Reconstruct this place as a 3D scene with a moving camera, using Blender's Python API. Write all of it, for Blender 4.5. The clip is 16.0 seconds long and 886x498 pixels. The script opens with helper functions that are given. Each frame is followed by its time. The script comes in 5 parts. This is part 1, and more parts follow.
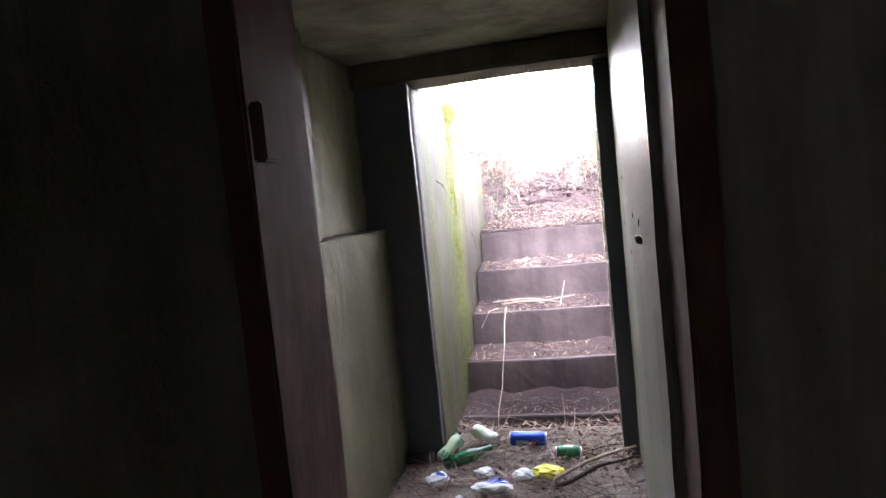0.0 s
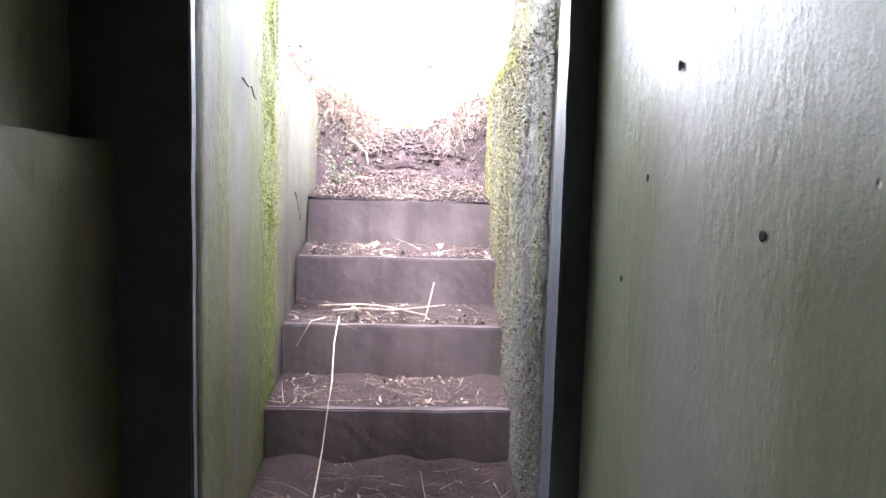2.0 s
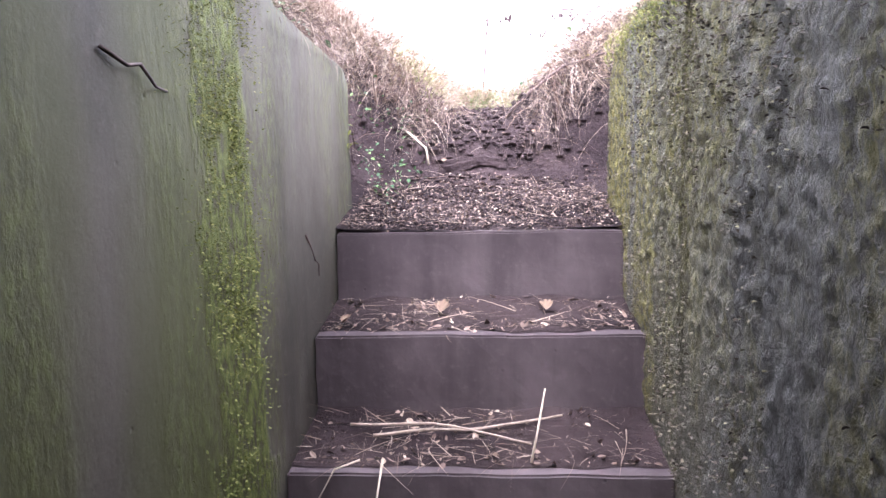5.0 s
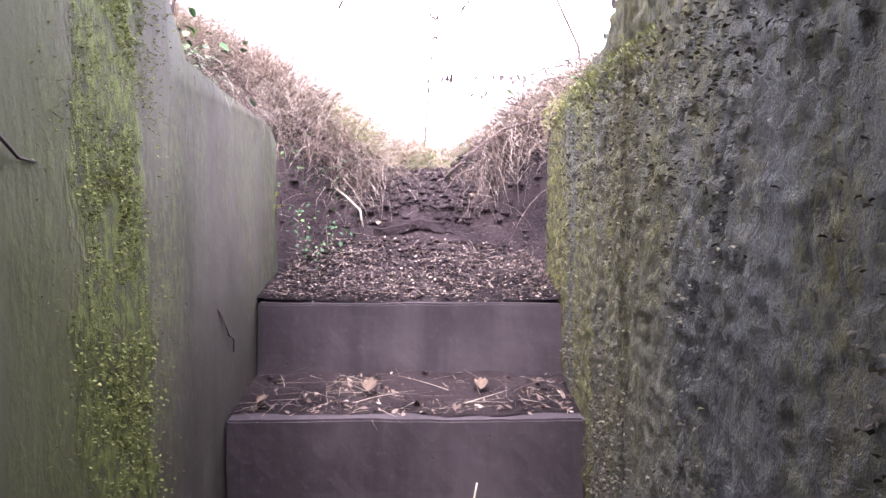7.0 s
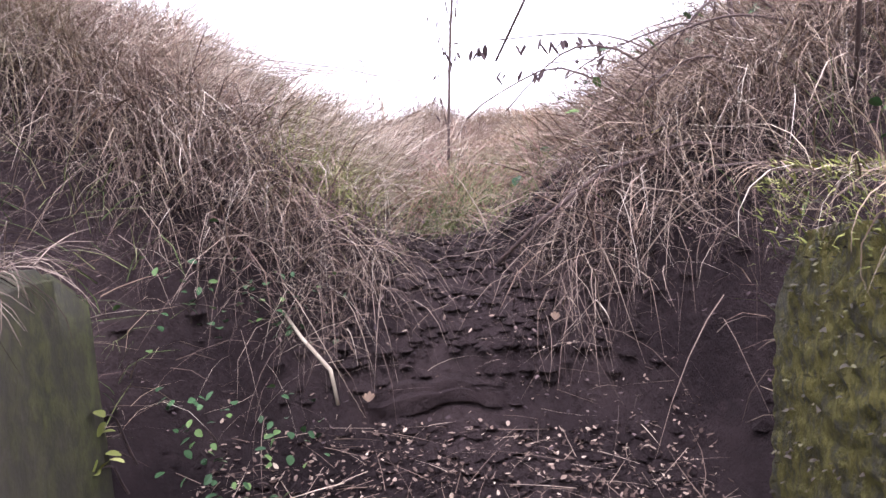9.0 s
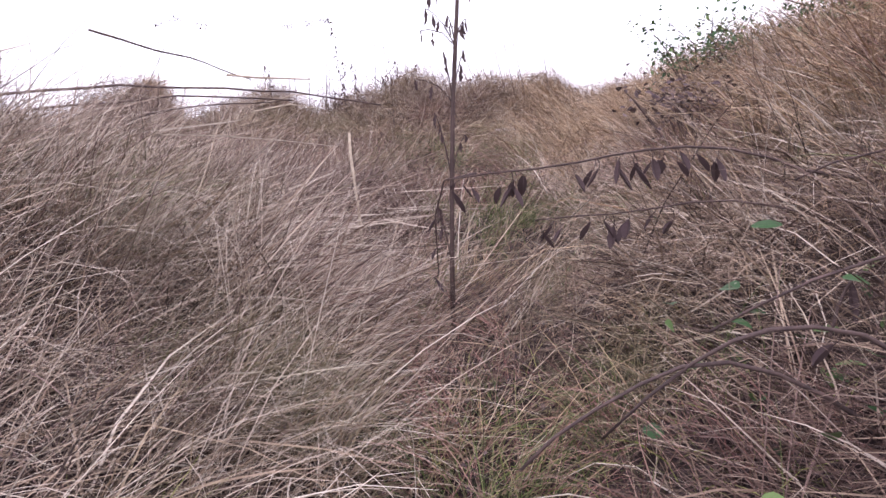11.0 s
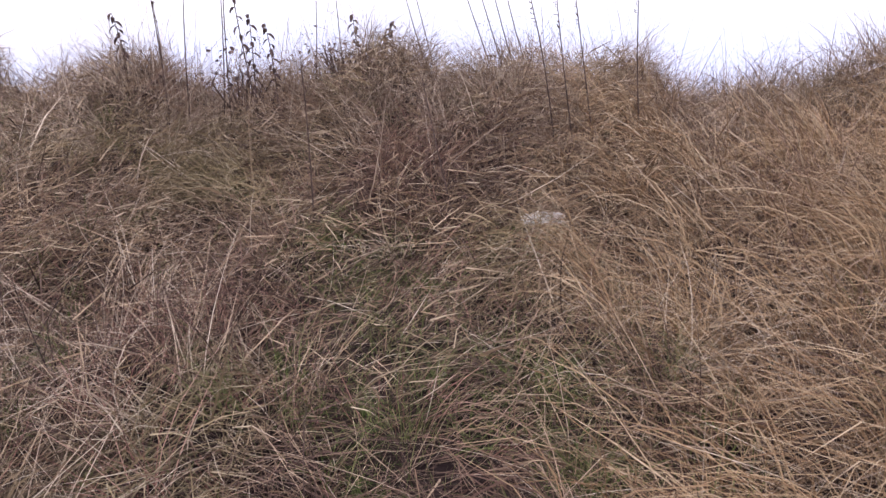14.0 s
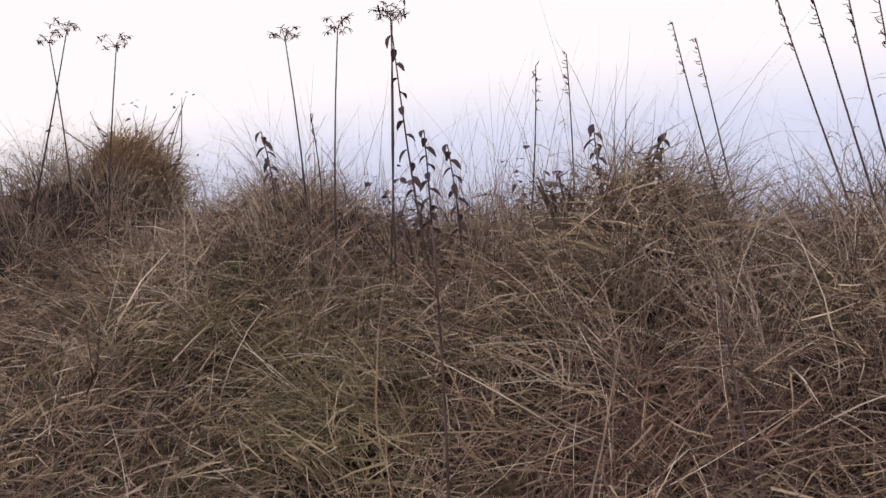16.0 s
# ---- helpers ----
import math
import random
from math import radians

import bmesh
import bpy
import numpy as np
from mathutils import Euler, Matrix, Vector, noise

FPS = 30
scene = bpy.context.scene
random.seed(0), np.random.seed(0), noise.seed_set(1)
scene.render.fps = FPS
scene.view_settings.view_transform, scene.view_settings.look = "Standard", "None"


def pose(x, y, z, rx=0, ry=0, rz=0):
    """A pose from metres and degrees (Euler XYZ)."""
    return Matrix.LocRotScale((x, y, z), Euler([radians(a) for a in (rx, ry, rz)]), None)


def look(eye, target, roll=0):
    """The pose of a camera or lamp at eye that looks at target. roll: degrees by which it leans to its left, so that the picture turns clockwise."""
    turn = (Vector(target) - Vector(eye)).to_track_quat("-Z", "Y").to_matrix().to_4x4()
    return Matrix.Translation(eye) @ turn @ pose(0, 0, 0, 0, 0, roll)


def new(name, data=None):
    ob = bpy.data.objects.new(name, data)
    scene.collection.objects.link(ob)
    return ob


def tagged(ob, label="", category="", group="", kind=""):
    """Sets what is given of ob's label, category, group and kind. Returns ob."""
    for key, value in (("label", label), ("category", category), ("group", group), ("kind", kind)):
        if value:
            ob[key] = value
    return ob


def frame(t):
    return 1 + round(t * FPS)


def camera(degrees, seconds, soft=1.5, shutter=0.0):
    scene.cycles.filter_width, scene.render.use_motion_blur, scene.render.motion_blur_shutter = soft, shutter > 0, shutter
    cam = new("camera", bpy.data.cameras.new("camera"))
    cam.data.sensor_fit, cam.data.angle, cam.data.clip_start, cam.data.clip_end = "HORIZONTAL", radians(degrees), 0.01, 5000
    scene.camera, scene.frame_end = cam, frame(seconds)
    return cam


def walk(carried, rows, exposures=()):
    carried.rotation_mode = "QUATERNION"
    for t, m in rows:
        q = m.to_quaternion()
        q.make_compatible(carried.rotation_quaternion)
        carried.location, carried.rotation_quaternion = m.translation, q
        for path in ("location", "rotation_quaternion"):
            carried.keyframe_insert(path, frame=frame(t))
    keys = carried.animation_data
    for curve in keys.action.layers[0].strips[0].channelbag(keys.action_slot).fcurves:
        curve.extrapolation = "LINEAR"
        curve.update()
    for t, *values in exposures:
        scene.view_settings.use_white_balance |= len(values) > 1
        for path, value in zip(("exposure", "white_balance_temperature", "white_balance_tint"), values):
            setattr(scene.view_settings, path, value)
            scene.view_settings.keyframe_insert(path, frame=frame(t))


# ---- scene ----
cam = camera(66.0, 16.0, soft=1.5)
PATH = [
    (0, (0.768, -4.561, 1.207), (0.323, -2.617, 1.064), -5.8),
    (0.5, (0.643, -4.321, 1.042), (0.46, -2.342, 0.815), 2.7),
    (1, (0.583, -3.805, 0.974), (0.511, -1.839, 0.612), 4.4),
    (1.5, (0.479, -3.468, 0.993), (0.54, -1.495, 0.677), 4.5),
    (2, (0.471, -3.062, 1.028), (0.555, -1.072, 0.843), 1.7),
    (2.5, (0.425, -2.572, 0.991), (0.499, -0.585, 0.78), 0.0),
    (3, (0.397, -2.241, 0.945), (0.368, -0.258, 0.68), -1.7),
    (3.5, (0.4, -1.925, 1.115), (0.305, 0.05, 0.785), -0.6),
    (4.7, (0.425, -1.92, 1.17), (0.3, 0.06, 0.88), -0.9),
    (6, (0.444, -1.878, 1.214), (0.312, 0.105, 0.989), -2.7),
    (6.5, (0.452, -1.84, 1.221), (0.349, 0.152, 1.07), -3.0),
    (7, (0.461, -1.8, 1.222), (0.49, 0.195, 1.082), 0.1),
    (7.5, (0.511, -1.666, 1.225), (0.681, 0.318, 1.032), 0.0),
    (8, (0.497, -1.35, 1.264), (0.5, 0.649, 1.193), -1.6),
    (8.5, (0.477, -0.962, 1.287), (0.396, 1.036, 1.28), -4.5),
    (9, (0.444, -0.524, 1.555), (0.386, 1.452, 1.262), -3.6),
    (9.5, (0.371, -0.286, 1.613), (0.299, 1.695, 1.373), -5.2),
    (10, (0.401, -0.07, 1.69), (0.38, 1.906, 1.413), -8.0),
    (10.2, (0.399, -0.015, 1.745), (0.373, 1.961, 1.471), -7.0),
    (10.6, (0.405, 0.2, 1.89), (0.385, 2.14, 1.52), -5.5),
    (11.1, (0.41, 0.62, 2.12), (0.395, 2.53, 1.59), -4.0),
    (11.7, (0.43, 1.18, 2.27), (0.44, 3.08, 1.66), -2.0),
    (12.3, (0.455, 1.75, 2.37), (0.476, 3.662, 1.787), -1.7),
    (12.5, (0.343, 1.971, 2.36), (0.216, 3.866, 1.735), -3.3),
    (13, (0.372, 2.843, 2.27), (0.17, 4.654, 1.445), -8.0),
    (13.5, (0.578, 3.448, 2.754), (0.484, 5.264, 1.92), -3.8),
    (14, (0.754, 3.931, 2.757), (0.62, 5.704, 1.843), -2.0),
    (14.5, (0.847, 4.37, 2.756), (0.42, 6.095, 1.837), -4.9),
    (15, (0.892, 4.783, 2.579), (0.442, 6.503, 1.718), -3.1),
    (15.5, (0.789, 5.295, 2.657), (0.115, 7.02, 1.899), -5.3),
    (16, (0.576, 5.608, 2.591), (-0.316, 7.281, 1.954), -7.4),
]
EXPOSURES = [(0.0, 4.9, 5900, 18), (0.5, 4.8, 5900, 18), (1.5, 4.7, 5900, 15), (2.5, 4.4, 5750, 16), (3.5, 3.8, 5650, 17), (6.0, 3.05, 5700, 24), (7.0, 2.92, 5700, 26), (8.5, 2.12, 5700, 26), (9.0, 1.4, 5800, 24), (10.2, 0.9, 6200, 23), (12.3, -0.6, 5500, 40), (12.5, -0.6, 5650, 36), (13.0, 0.0, 6400, 24), (13.5, 0.25, 6400, 24), (14.0, -0.12, 6400, 24), (14.5, 0.08, 6400, 23), (15.0, 0.06, 6400, 22), (15.5, 0.15, 6900, 22), (16.0, -0.7, 6700, 19)]
walk(cam, [(t, look(eye, target, roll)) for t, eye, target, roll in PATH], EXPOSURES)

# ---- world and light: a white overcast sky ----
world = bpy.data.worlds.new("overcast")
scene.world = world
world.use_nodes = True
wn, wl = world.node_tree.nodes, world.node_tree.links
sky = wn.new("ShaderNodeTexSky")
sky.sky_type = "NISHITA"
sky.sun_disc = False
sky.sun_elevation, sky.sun_rotation = radians(68), radians(198)
sky.air_density, sky.dust_density = 1.4, 4.0
grey = wn.new("ShaderNodeHueSaturation")
grey.inputs["Saturation"].default_value = 0.22
wl.new(sky.outputs[0], grey.inputs["Color"])
wl.new(grey.outputs[0], wn["Background"].inputs["Color"])
wn["Background"].inputs["Strength"].default_value = 0.15

sun = new("sun", bpy.data.lights.new("sun", "SUN"))
sun.data.energy, sun.data.angle, sun.data.color = 0.9, radians(50), (1.0, 0.96, 0.9)
sun.matrix_world = look((0, 0, 20), (2.5, 7.7, 0))


# ---- materials ----
def material(name, rough=0.8, spec=0.3):
    m = bpy.data.materials.new(name)
    m.use_nodes = True
    b = m.node_tree.nodes["Principled BSDF"]
    b.inputs["Roughness"].default_value = rough
    b.inputs["Specular IOR Level"].default_value = spec
    return m, m.node_tree.nodes, m.node_tree.links, b


def ramp(nodes, stops):
    r = nodes.new("ShaderNodeValToRGB")
    el = r.color_ramp.elements
    while len(el) < len(stops):
        el.new(0.5)
    for e, (p, c) in zip(el, stops):
        e.position, e.color = p, (*c, 1)
    return r


def noise_of(nodes, links, scale, detail=6, rough=0.6, stretch=(1, 1, 1), offset=(0, 0, 0)):
    geo = nodes.new("ShaderNodeNewGeometry")
    mp = nodes.new("ShaderNodeMapping")
    mp.inputs["Scale"].default_value = stretch
    mp.inputs["Location"].default_value = offset
    links.new(geo.outputs["Position"], mp.inputs["Vector"])
    n = nodes.new("ShaderNodeTexNoise")
    n.inputs["Scale"].default_value, n.inputs["Detail"].default_value, n.inputs["Roughness"].default_value = scale, detail, rough
    links.new(mp.outputs[0], n.inputs["Vector"])
    return n.outputs["Fac"]


def mixed(nodes, links, fac, a, b):
    mx = nodes.new("ShaderNodeMix")
    mx.data_type = "RGBA"
    for sock, v in ((mx.inputs[0], fac), (mx.inputs[6], a), (mx.inputs[7], b)):
        if isinstance(v, (int, float)):
            sock.default_value = v
        elif isinstance(v, tuple):
            sock.default_value = (*v, 1)
        else:
            links.new(v, sock)
    return mx.outputs[2]


def maths(nodes, links, op, a, b=0.0, clamp=False):
    n = nodes.new("ShaderNodeMath")
    n.operation, n.use_clamp = op, clamp
    for sock, v in zip(n.inputs, (a, b)):
        if isinstance(v, (int, float)):
            sock.default_value = v
        else:
            links.new(v, sock)
    return n.outputs[0]


def stepped(nodes, links, value, lo, hi):
    r = nodes.new("ShaderNodeMapRange")
    r.interpolation_type = "SMOOTHSTEP"
    r.inputs["From Min"].default_value, r.inputs["From Max"].default_value = lo, hi
    links.new(value, r.inputs["Value"])
    return r.outputs[0]


def bumped(nodes, links, b, pairs):
    last = None
    for height, strength, dist in pairs:
        bp = nodes.new("ShaderNodeBump")
        bp.inputs["Strength"].default_value, bp.inputs["Distance"].default_value = strength, dist
        links.new(height, bp.inputs["Height"])
        if last:
            links.new(last, bp.inputs["Normal"])
        last = bp.outputs[0]
    links.new(last, b.inputs["Normal"])


def concrete(name, pale, dark, moss=0.0, bands=(), rough=0.75, pits=0.4, streak=0.5, algae=(0.16, 0.19, 0.04), spec=0.3, coarse=0.0, film=()):
    """Weathered concrete; bands and film: stretches of y (middle, half width, amount) on which moss runs down or a smooth film of algae lies."""
    m, n, l, b = material(name, rough, spec)
    big = noise_of(n, l, 1.6, 5, 0.6)
    fine = noise_of(n, l, 38, 8, 0.7)
    drip = noise_of(n, l, 7, 5, 0.6, (1, 1, 0.09))
    col = mixed(n, l, stepped(n, l, big, 0.35, 0.68), dark, pale)
    col = mixed(n, l, maths(n, l, "MULTIPLY", stepped(n, l, drip, 0.45, 0.72), streak), col, tuple(0.45 * c for c in dark))
    col = mixed(n, l, maths(n, l, "MULTIPLY", stepped(n, l, fine, 0.5, 0.8), 0.35), col, tuple(min(1, 1.25 * c) for c in pale))
    for mid, half, much in film:
        place = n.new("ShaderNodeSeparateXYZ")
        l.new(n.new("ShaderNodeNewGeometry").outputs["Position"], place.inputs[0])
        sway = maths(n, l, "MULTIPLY", maths(n, l, "SUBTRACT", noise_of(n, l, 2.2, 3, 0.5, (1, 1, 0.3), (6, 2, 8)), 0.5), 0.5)
        off = maths(n, l, "ABSOLUTE", maths(n, l, "SUBTRACT", maths(n, l, "ADD", place.outputs[1], sway), mid))
        lies = maths(n, l, "SUBTRACT", 1.0, stepped(n, l, off, half * 0.2, half * 1.3))
        col = mixed(n, l, maths(n, l, "MULTIPLY", lies, much), col, tuple(0.62 * c for c in algae))
    heights = [(fine, 0.35, 0.004), (big, 0.2, 0.02)]
    amount = maths(n, l, "MULTIPLY", stepped(n, l, noise_of(n, l, 2.4, 6, 0.65, (1, 1, 0.28), (7, 3, 1)), 0.42, 0.66), moss)
    if bands:
        geo = n.new("ShaderNodeNewGeometry")
        sep = n.new("ShaderNodeSeparateXYZ")
        l.new(geo.outputs["Position"], sep.inputs[0])
        wob = maths(n, l, "MULTIPLY", maths(n, l, "SUBTRACT", noise_of(n, l, 5, 5, 0.65, (1, 1, 0.5), (2, 9, 4)), 0.5), 0.35)
        yy = maths(n, l, "ADD", sep.outputs[1], wob)
        for mid, half, much in bands:
            off = maths(n, l, "ABSOLUTE", maths(n, l, "SUBTRACT", yy, mid))
            inside = maths(n, l, "SUBTRACT", 1.0, stepped(n, l, off, half * 0.6, half * 1.25))
            amount = maths(n, l, "MAXIMUM", amount, maths(n, l, "MULTIPLY", inside, much))
    if moss or bands:
        tuft = noise_of(n, l, 60, 6, 0.7, (1, 1, 0.6))
        green = mixed(n, l, stepped(n, l, tuft, 0.35, 0.7), tuple(0.45 * c for c in algae), tuple(1.5 * c for c in algae))
        spotty = maths(n, l, "MULTIPLY", amount, maths(n, l, "ADD", 0.45, stepped(n, l, tuft, 0.3, 0.6)), True)
        col = mixed(n, l, spotty, col, green)
        heights.append((maths(n, l, "MULTIPLY", tuft, amount), 0.8, 0.02))
    if pits:
        v = n.new("ShaderNodeTexVoronoi")
        v.inputs["Scale"].default_value = 26
        geo2 = n.new("ShaderNodeNewGeometry")
        l.new(geo2.outputs["Position"], v.inputs["Vector"])
        hole = maths(n, l, "MULTIPLY", stepped(n, l, v.outputs["Distance"], 0.02, 0.16), 1.0)
        rare = stepped(n, l, noise_of(n, l, 9, 3, 0.5, (1, 1, 1), (4, 1, 2)), 0.55, 0.7)
        depth = maths(n, l, "MULTIPLY", maths(n, l, "SUBTRACT", 1.0, hole), rare)
        col = mixed(n, l, maths(n, l, "MULTIPLY", depth, pits * 1.6), col, tuple(0.3 * c for c in dark))
        heights.append((maths(n, l, "SUBTRACT", 1.0, depth), pits, 0.01))
    if coarse:
        heights.append((noise_of(n, l, 17, 8, 0.75, (1, 1, 0.7)), coarse, 0.04))
    l.new(col, b.inputs["Base Color"])
    bumped(n, l, b, heights)
    return m


def plain(name, colours, rough=0.6, scale=30, metal=0.0, bump=0.2, spec=0.4, stretch=(1, 1, 1)):
    m, n, l, b = material(name, rough, spec)
    b.inputs["Metallic"].default_value = metal
    f = noise_of(n, l, scale, 6, 0.65, stretch)
    r = ramp(n, [(0.32, colours[0]), (0.68, colours[-1])])
    l.new(f, r.inputs[0])
    l.new(r.outputs[0], b.inputs["Base Color"])
    if bump:
        bumped(n, l, b, [(f, bump, 0.004)])
    return m


def straw(name, stops, rough=0.75, patch=0.4, shade=(0.10, 0.06, 0.05)):
    """Dry blades: each of its own colour, in drifts of redder and paler growth."""
    m, n, l, b = material(name, rough, 0.25)
    geo = n.new("ShaderNodeNewGeometry")
    r = ramp(n, stops)
    l.new(geo.outputs["Random Per Island"], r.inputs[0])
    drift = stepped(n, l, noise_of(n, l, 2.2, 4, 0.6), 0.42, 0.62)
    col = mixed(n, l, maths(n, l, "MULTIPLY", drift, patch), r.outputs[0], shade)
    if patch > 0.3:
        olive = stepped(n, l, noise_of(n, l, 1.1, 4, 0.6, (1, 1, 1), (5, 8, 3)), 0.5, 0.66)
        col = mixed(n, l, maths(n, l, "MULTIPLY", olive, 0.42), col, (0.20, 0.19, 0.09))
        rosy = stepped(n, l, noise_of(n, l, 1.5, 4, 0.6, (1, 1, 1), (1, 4, 9)), 0.5, 0.66)
        col = mixed(n, l, maths(n, l, "MULTIPLY", rosy, 0.40), col, (0.27, 0.16, 0.13))
    l.new(col, b.inputs["Base Color"])
    return m


M_WALL_L = concrete("mossy_concrete", (0.130, 0.110, 0.090), (0.060, 0.051, 0.040), 0.3, ((-0.77, 0.12, 0.9),), pits=0.35, streak=0.5, algae=(0.115, 0.128, 0.030), film=((-1.03, 0.13, 0.62), (-1.33, 0.12, 0.6)))
M_WALL_R = concrete("pitted_mossy_concrete", (0.18, 0.172, 0.16), (0.078, 0.074, 0.068), 0.5, ((0.12, 0.18, 0.85), (-0.25, 0.14, 0.55)), pits=0.3, streak=0.3, algae=(0.165, 0.145, 0.04), coarse=1.0, film=((-0.55, 0.3, 0.35),))
M_INNER = concrete("damp_inner_concrete", (0.34, 0.34, 0.31), (0.22, 0.225, 0.20), 0.2, (), 0.42, 0.35, 0.2, (0.21, 0.25, 0.09), 0.4, film=((-1.75, 0.25, 0.6), (-2.5, 0.3, 0.55)))
M_INNERDARK = concrete("damp_algae_stained_concrete", (0.20, 0.185, 0.13), (0.10, 0.09, 0.06), 0.6, (), 0.55, 0.35, 0.45, (0.08, 0.09, 0.025), 0.4, film=((-2.0, 0.3, 0.6), (-2.9, 0.25, 0.5)))
M_JAMBPALE = concrete("pale_blue_painted_jamb", (0.12, 0.135, 0.16), (0.07, 0.08, 0.098), 0.1, (), 0.55, 0.4, 0.4)
M_JAMB = concrete("grey_painted_jamb", (0.115, 0.118, 0.135), (0.07, 0.072, 0.086), 0.0, (), 0.6, 0.3, 0.3)
M_STEP = concrete("step_concrete", (0.112, 0.088, 0.092), (0.056, 0.043, 0.046), 0.0, (), 0.9, 0.35, 0.45, spec=0.15)
M_FLOOR = concrete("dirty_floor", (0.28, 0.245, 0.21), (0.14, 0.122, 0.105), 0.0, (), 0.9, 0.3, 0.2)
M_ROOM = concrete("dark_room_concrete", (0.40, 0.385, 0.30), (0.22, 0.215, 0.15), 0.4, (), 0.8, 0.3, 0.5, (0.06, 0.07, 0.02))
M_RUST = plain("rusty_brown_steel", ((0.075, 0.035, 0.025), (0.17, 0.085, 0.06)), 0.75, 22, 0.0, 0.5, stretch=(1, 1, 0.3))
M_SOIL = concrete("soil", (0.070, 0.049, 0.050), (0.024, 0.0165, 0.018), 0.0, (), 0.95, 0.5, 0.1, spec=0.1, coarse=1.0)
M_GRASS = straw("dry_grass_blades", [(0.0, (0.035, 0.024, 0.022)), (0.35, (0.115, 0.078, 0.066)), (0.65, (0.285, 0.203, 0.145)), (0.88, (0.54, 0.42, 0.305)), (1.0, (0.78, 0.70, 0.60))])
M_TAWNY = straw("tawny_grass_blades", [(0.0, (0.22, 0.13, 0.075)), (0.4, (0.40, 0.27, 0.16)), (0.8, (0.56, 0.42, 0.27)), (1.0, (0.68, 0.56, 0.41))], patch=0.25)
M_GREEN = straw("green_grass_blades", [(0.0, (0.05, 0.085, 0.025)), (0.5, (0.13, 0.18, 0.055)), (0.85, (0.25, 0.27, 0.11)), (1.0, (0.42, 0.37, 0.24))], patch=0.25)
M_ROOT = straw("root_fibre", [(0.0, (0.09, 0.058, 0.05)), (0.5, (0.20, 0.14, 0.11)), (1.0, (0.46, 0.36, 0.285))], patch=0.3)
M_LITTER = straw("leaf_litter", [(0.0, (0.05, 0.03, 0.024)), (0.5, (0.14, 0.095, 0.078)), (0.85, (0.28, 0.20, 0.16)), (1.0, (0.50, 0.40, 0.31))], patch=0.2)
M_DARKLEAF = straw("withered_leaf", [(0.0, (0.045, 0.03, 0.034)), (0.6, (0.10, 0.068, 0.07)), (1.0, (0.21, 0.15, 0.135))], patch=0.1)
M_STEM = plain("dark_stem_bark", ((0.045, 0.03, 0.03), (0.12, 0.08, 0.07)), 0.8, 40, 0, 0.5, stretch=(1, 1, 0.2))
M_PALESTICK = plain("pale_dead_wood", ((0.34, 0.27, 0.20), (0.58, 0.49, 0.38)), 0.8, 40, 0, 0.4)
M_IVY = straw("ivy_leaf", [(0.0, (0.02, 0.05, 0.02)), (0.6, (0.05, 0.11, 0.04)), (1.0, (0.13, 0.20, 0.06))], 0.5, 0.0)
M_YELLOW = straw("yellowed_leaf", [(0.0, (0.42, 0.42, 0.05)), (1.0, (0.60, 0.55, 0.08))], 0.6, 0.0)
M_MOSS = straw("moss_tuft", [(0.0, (0.11, 0.12, 0.035)), (0.6, (0.24, 0.255, 0.07)), (1.0, (0.42, 0.41, 0.15))], 0.9, 0.2, (0.06, 0.05, 0.02))


# ---- mesh helpers ----
def mesh_of(name, bm, mat):
    me = bpy.data.meshes.new(name)
    bm.to_mesh(me)
    bm.free()
    me.materials.append(mat)
    return me


def part(name, bm, mat, parent=None, label="", smooth=False):
    ob = new(name, mesh_of(name, bm, mat))
    if smooth:
        for p in ob.data.polygons:
            p.use_smooth = True
    if parent:
        ob.parent = parent
    if label:
        ob["label"] = label
    return ob


def block(x0, x1, y0, y1, z0, z1, bevel=0.0, cuts=0, rough=0.0, seed=0):
    """A block with worn edges; cuts and rough make its faces uneven."""
    bm = bmesh.new()
    bmesh.ops.create_cube(bm, size=1, matrix=Matrix.Translation(((x0 + x1) / 2, (y0 + y1) / 2, (z0 + z1) / 2)) @ Matrix.Diagonal((x1 - x0, y1 - y0, z1 - z0, 1)))
    if cuts:
        size = max(x1 - x0, y1 - y0, z1 - z0) / cuts
        for ax, (a, b2) in enumerate(((x0, x1), (y0, y1), (z0, z1))):
            k = int((b2 - a) / size)
            for i in range(1, k + 1):
                co = [0, 0, 0]
                co[ax] = a + (b2 - a) * i / (k + 1)
                no = [0, 0, 0]
                no[ax] = 1
                bmesh.ops.bisect_plane(bm, geom=bm.verts[:] + bm.edges[:] + bm.faces[:], plane_co=co, plane_no=no)
    if bevel:
        sharp = [e for e in bm.edges if len(e.link_faces) == 2 and e.calc_face_angle(0) > 0.5]
        bmesh.ops.bevel(bm, geom=sharp, offset=bevel, segments=2, affect="EDGES", clamp_overlap=True)
    if rough:
        for v in bm.verts:
            v.co += rough * noise.noise_vector(v.co * 7 + Vector((seed, 0, 0))) + 0.5 * rough * noise.noise_vector(v.co * 23)
    return bm


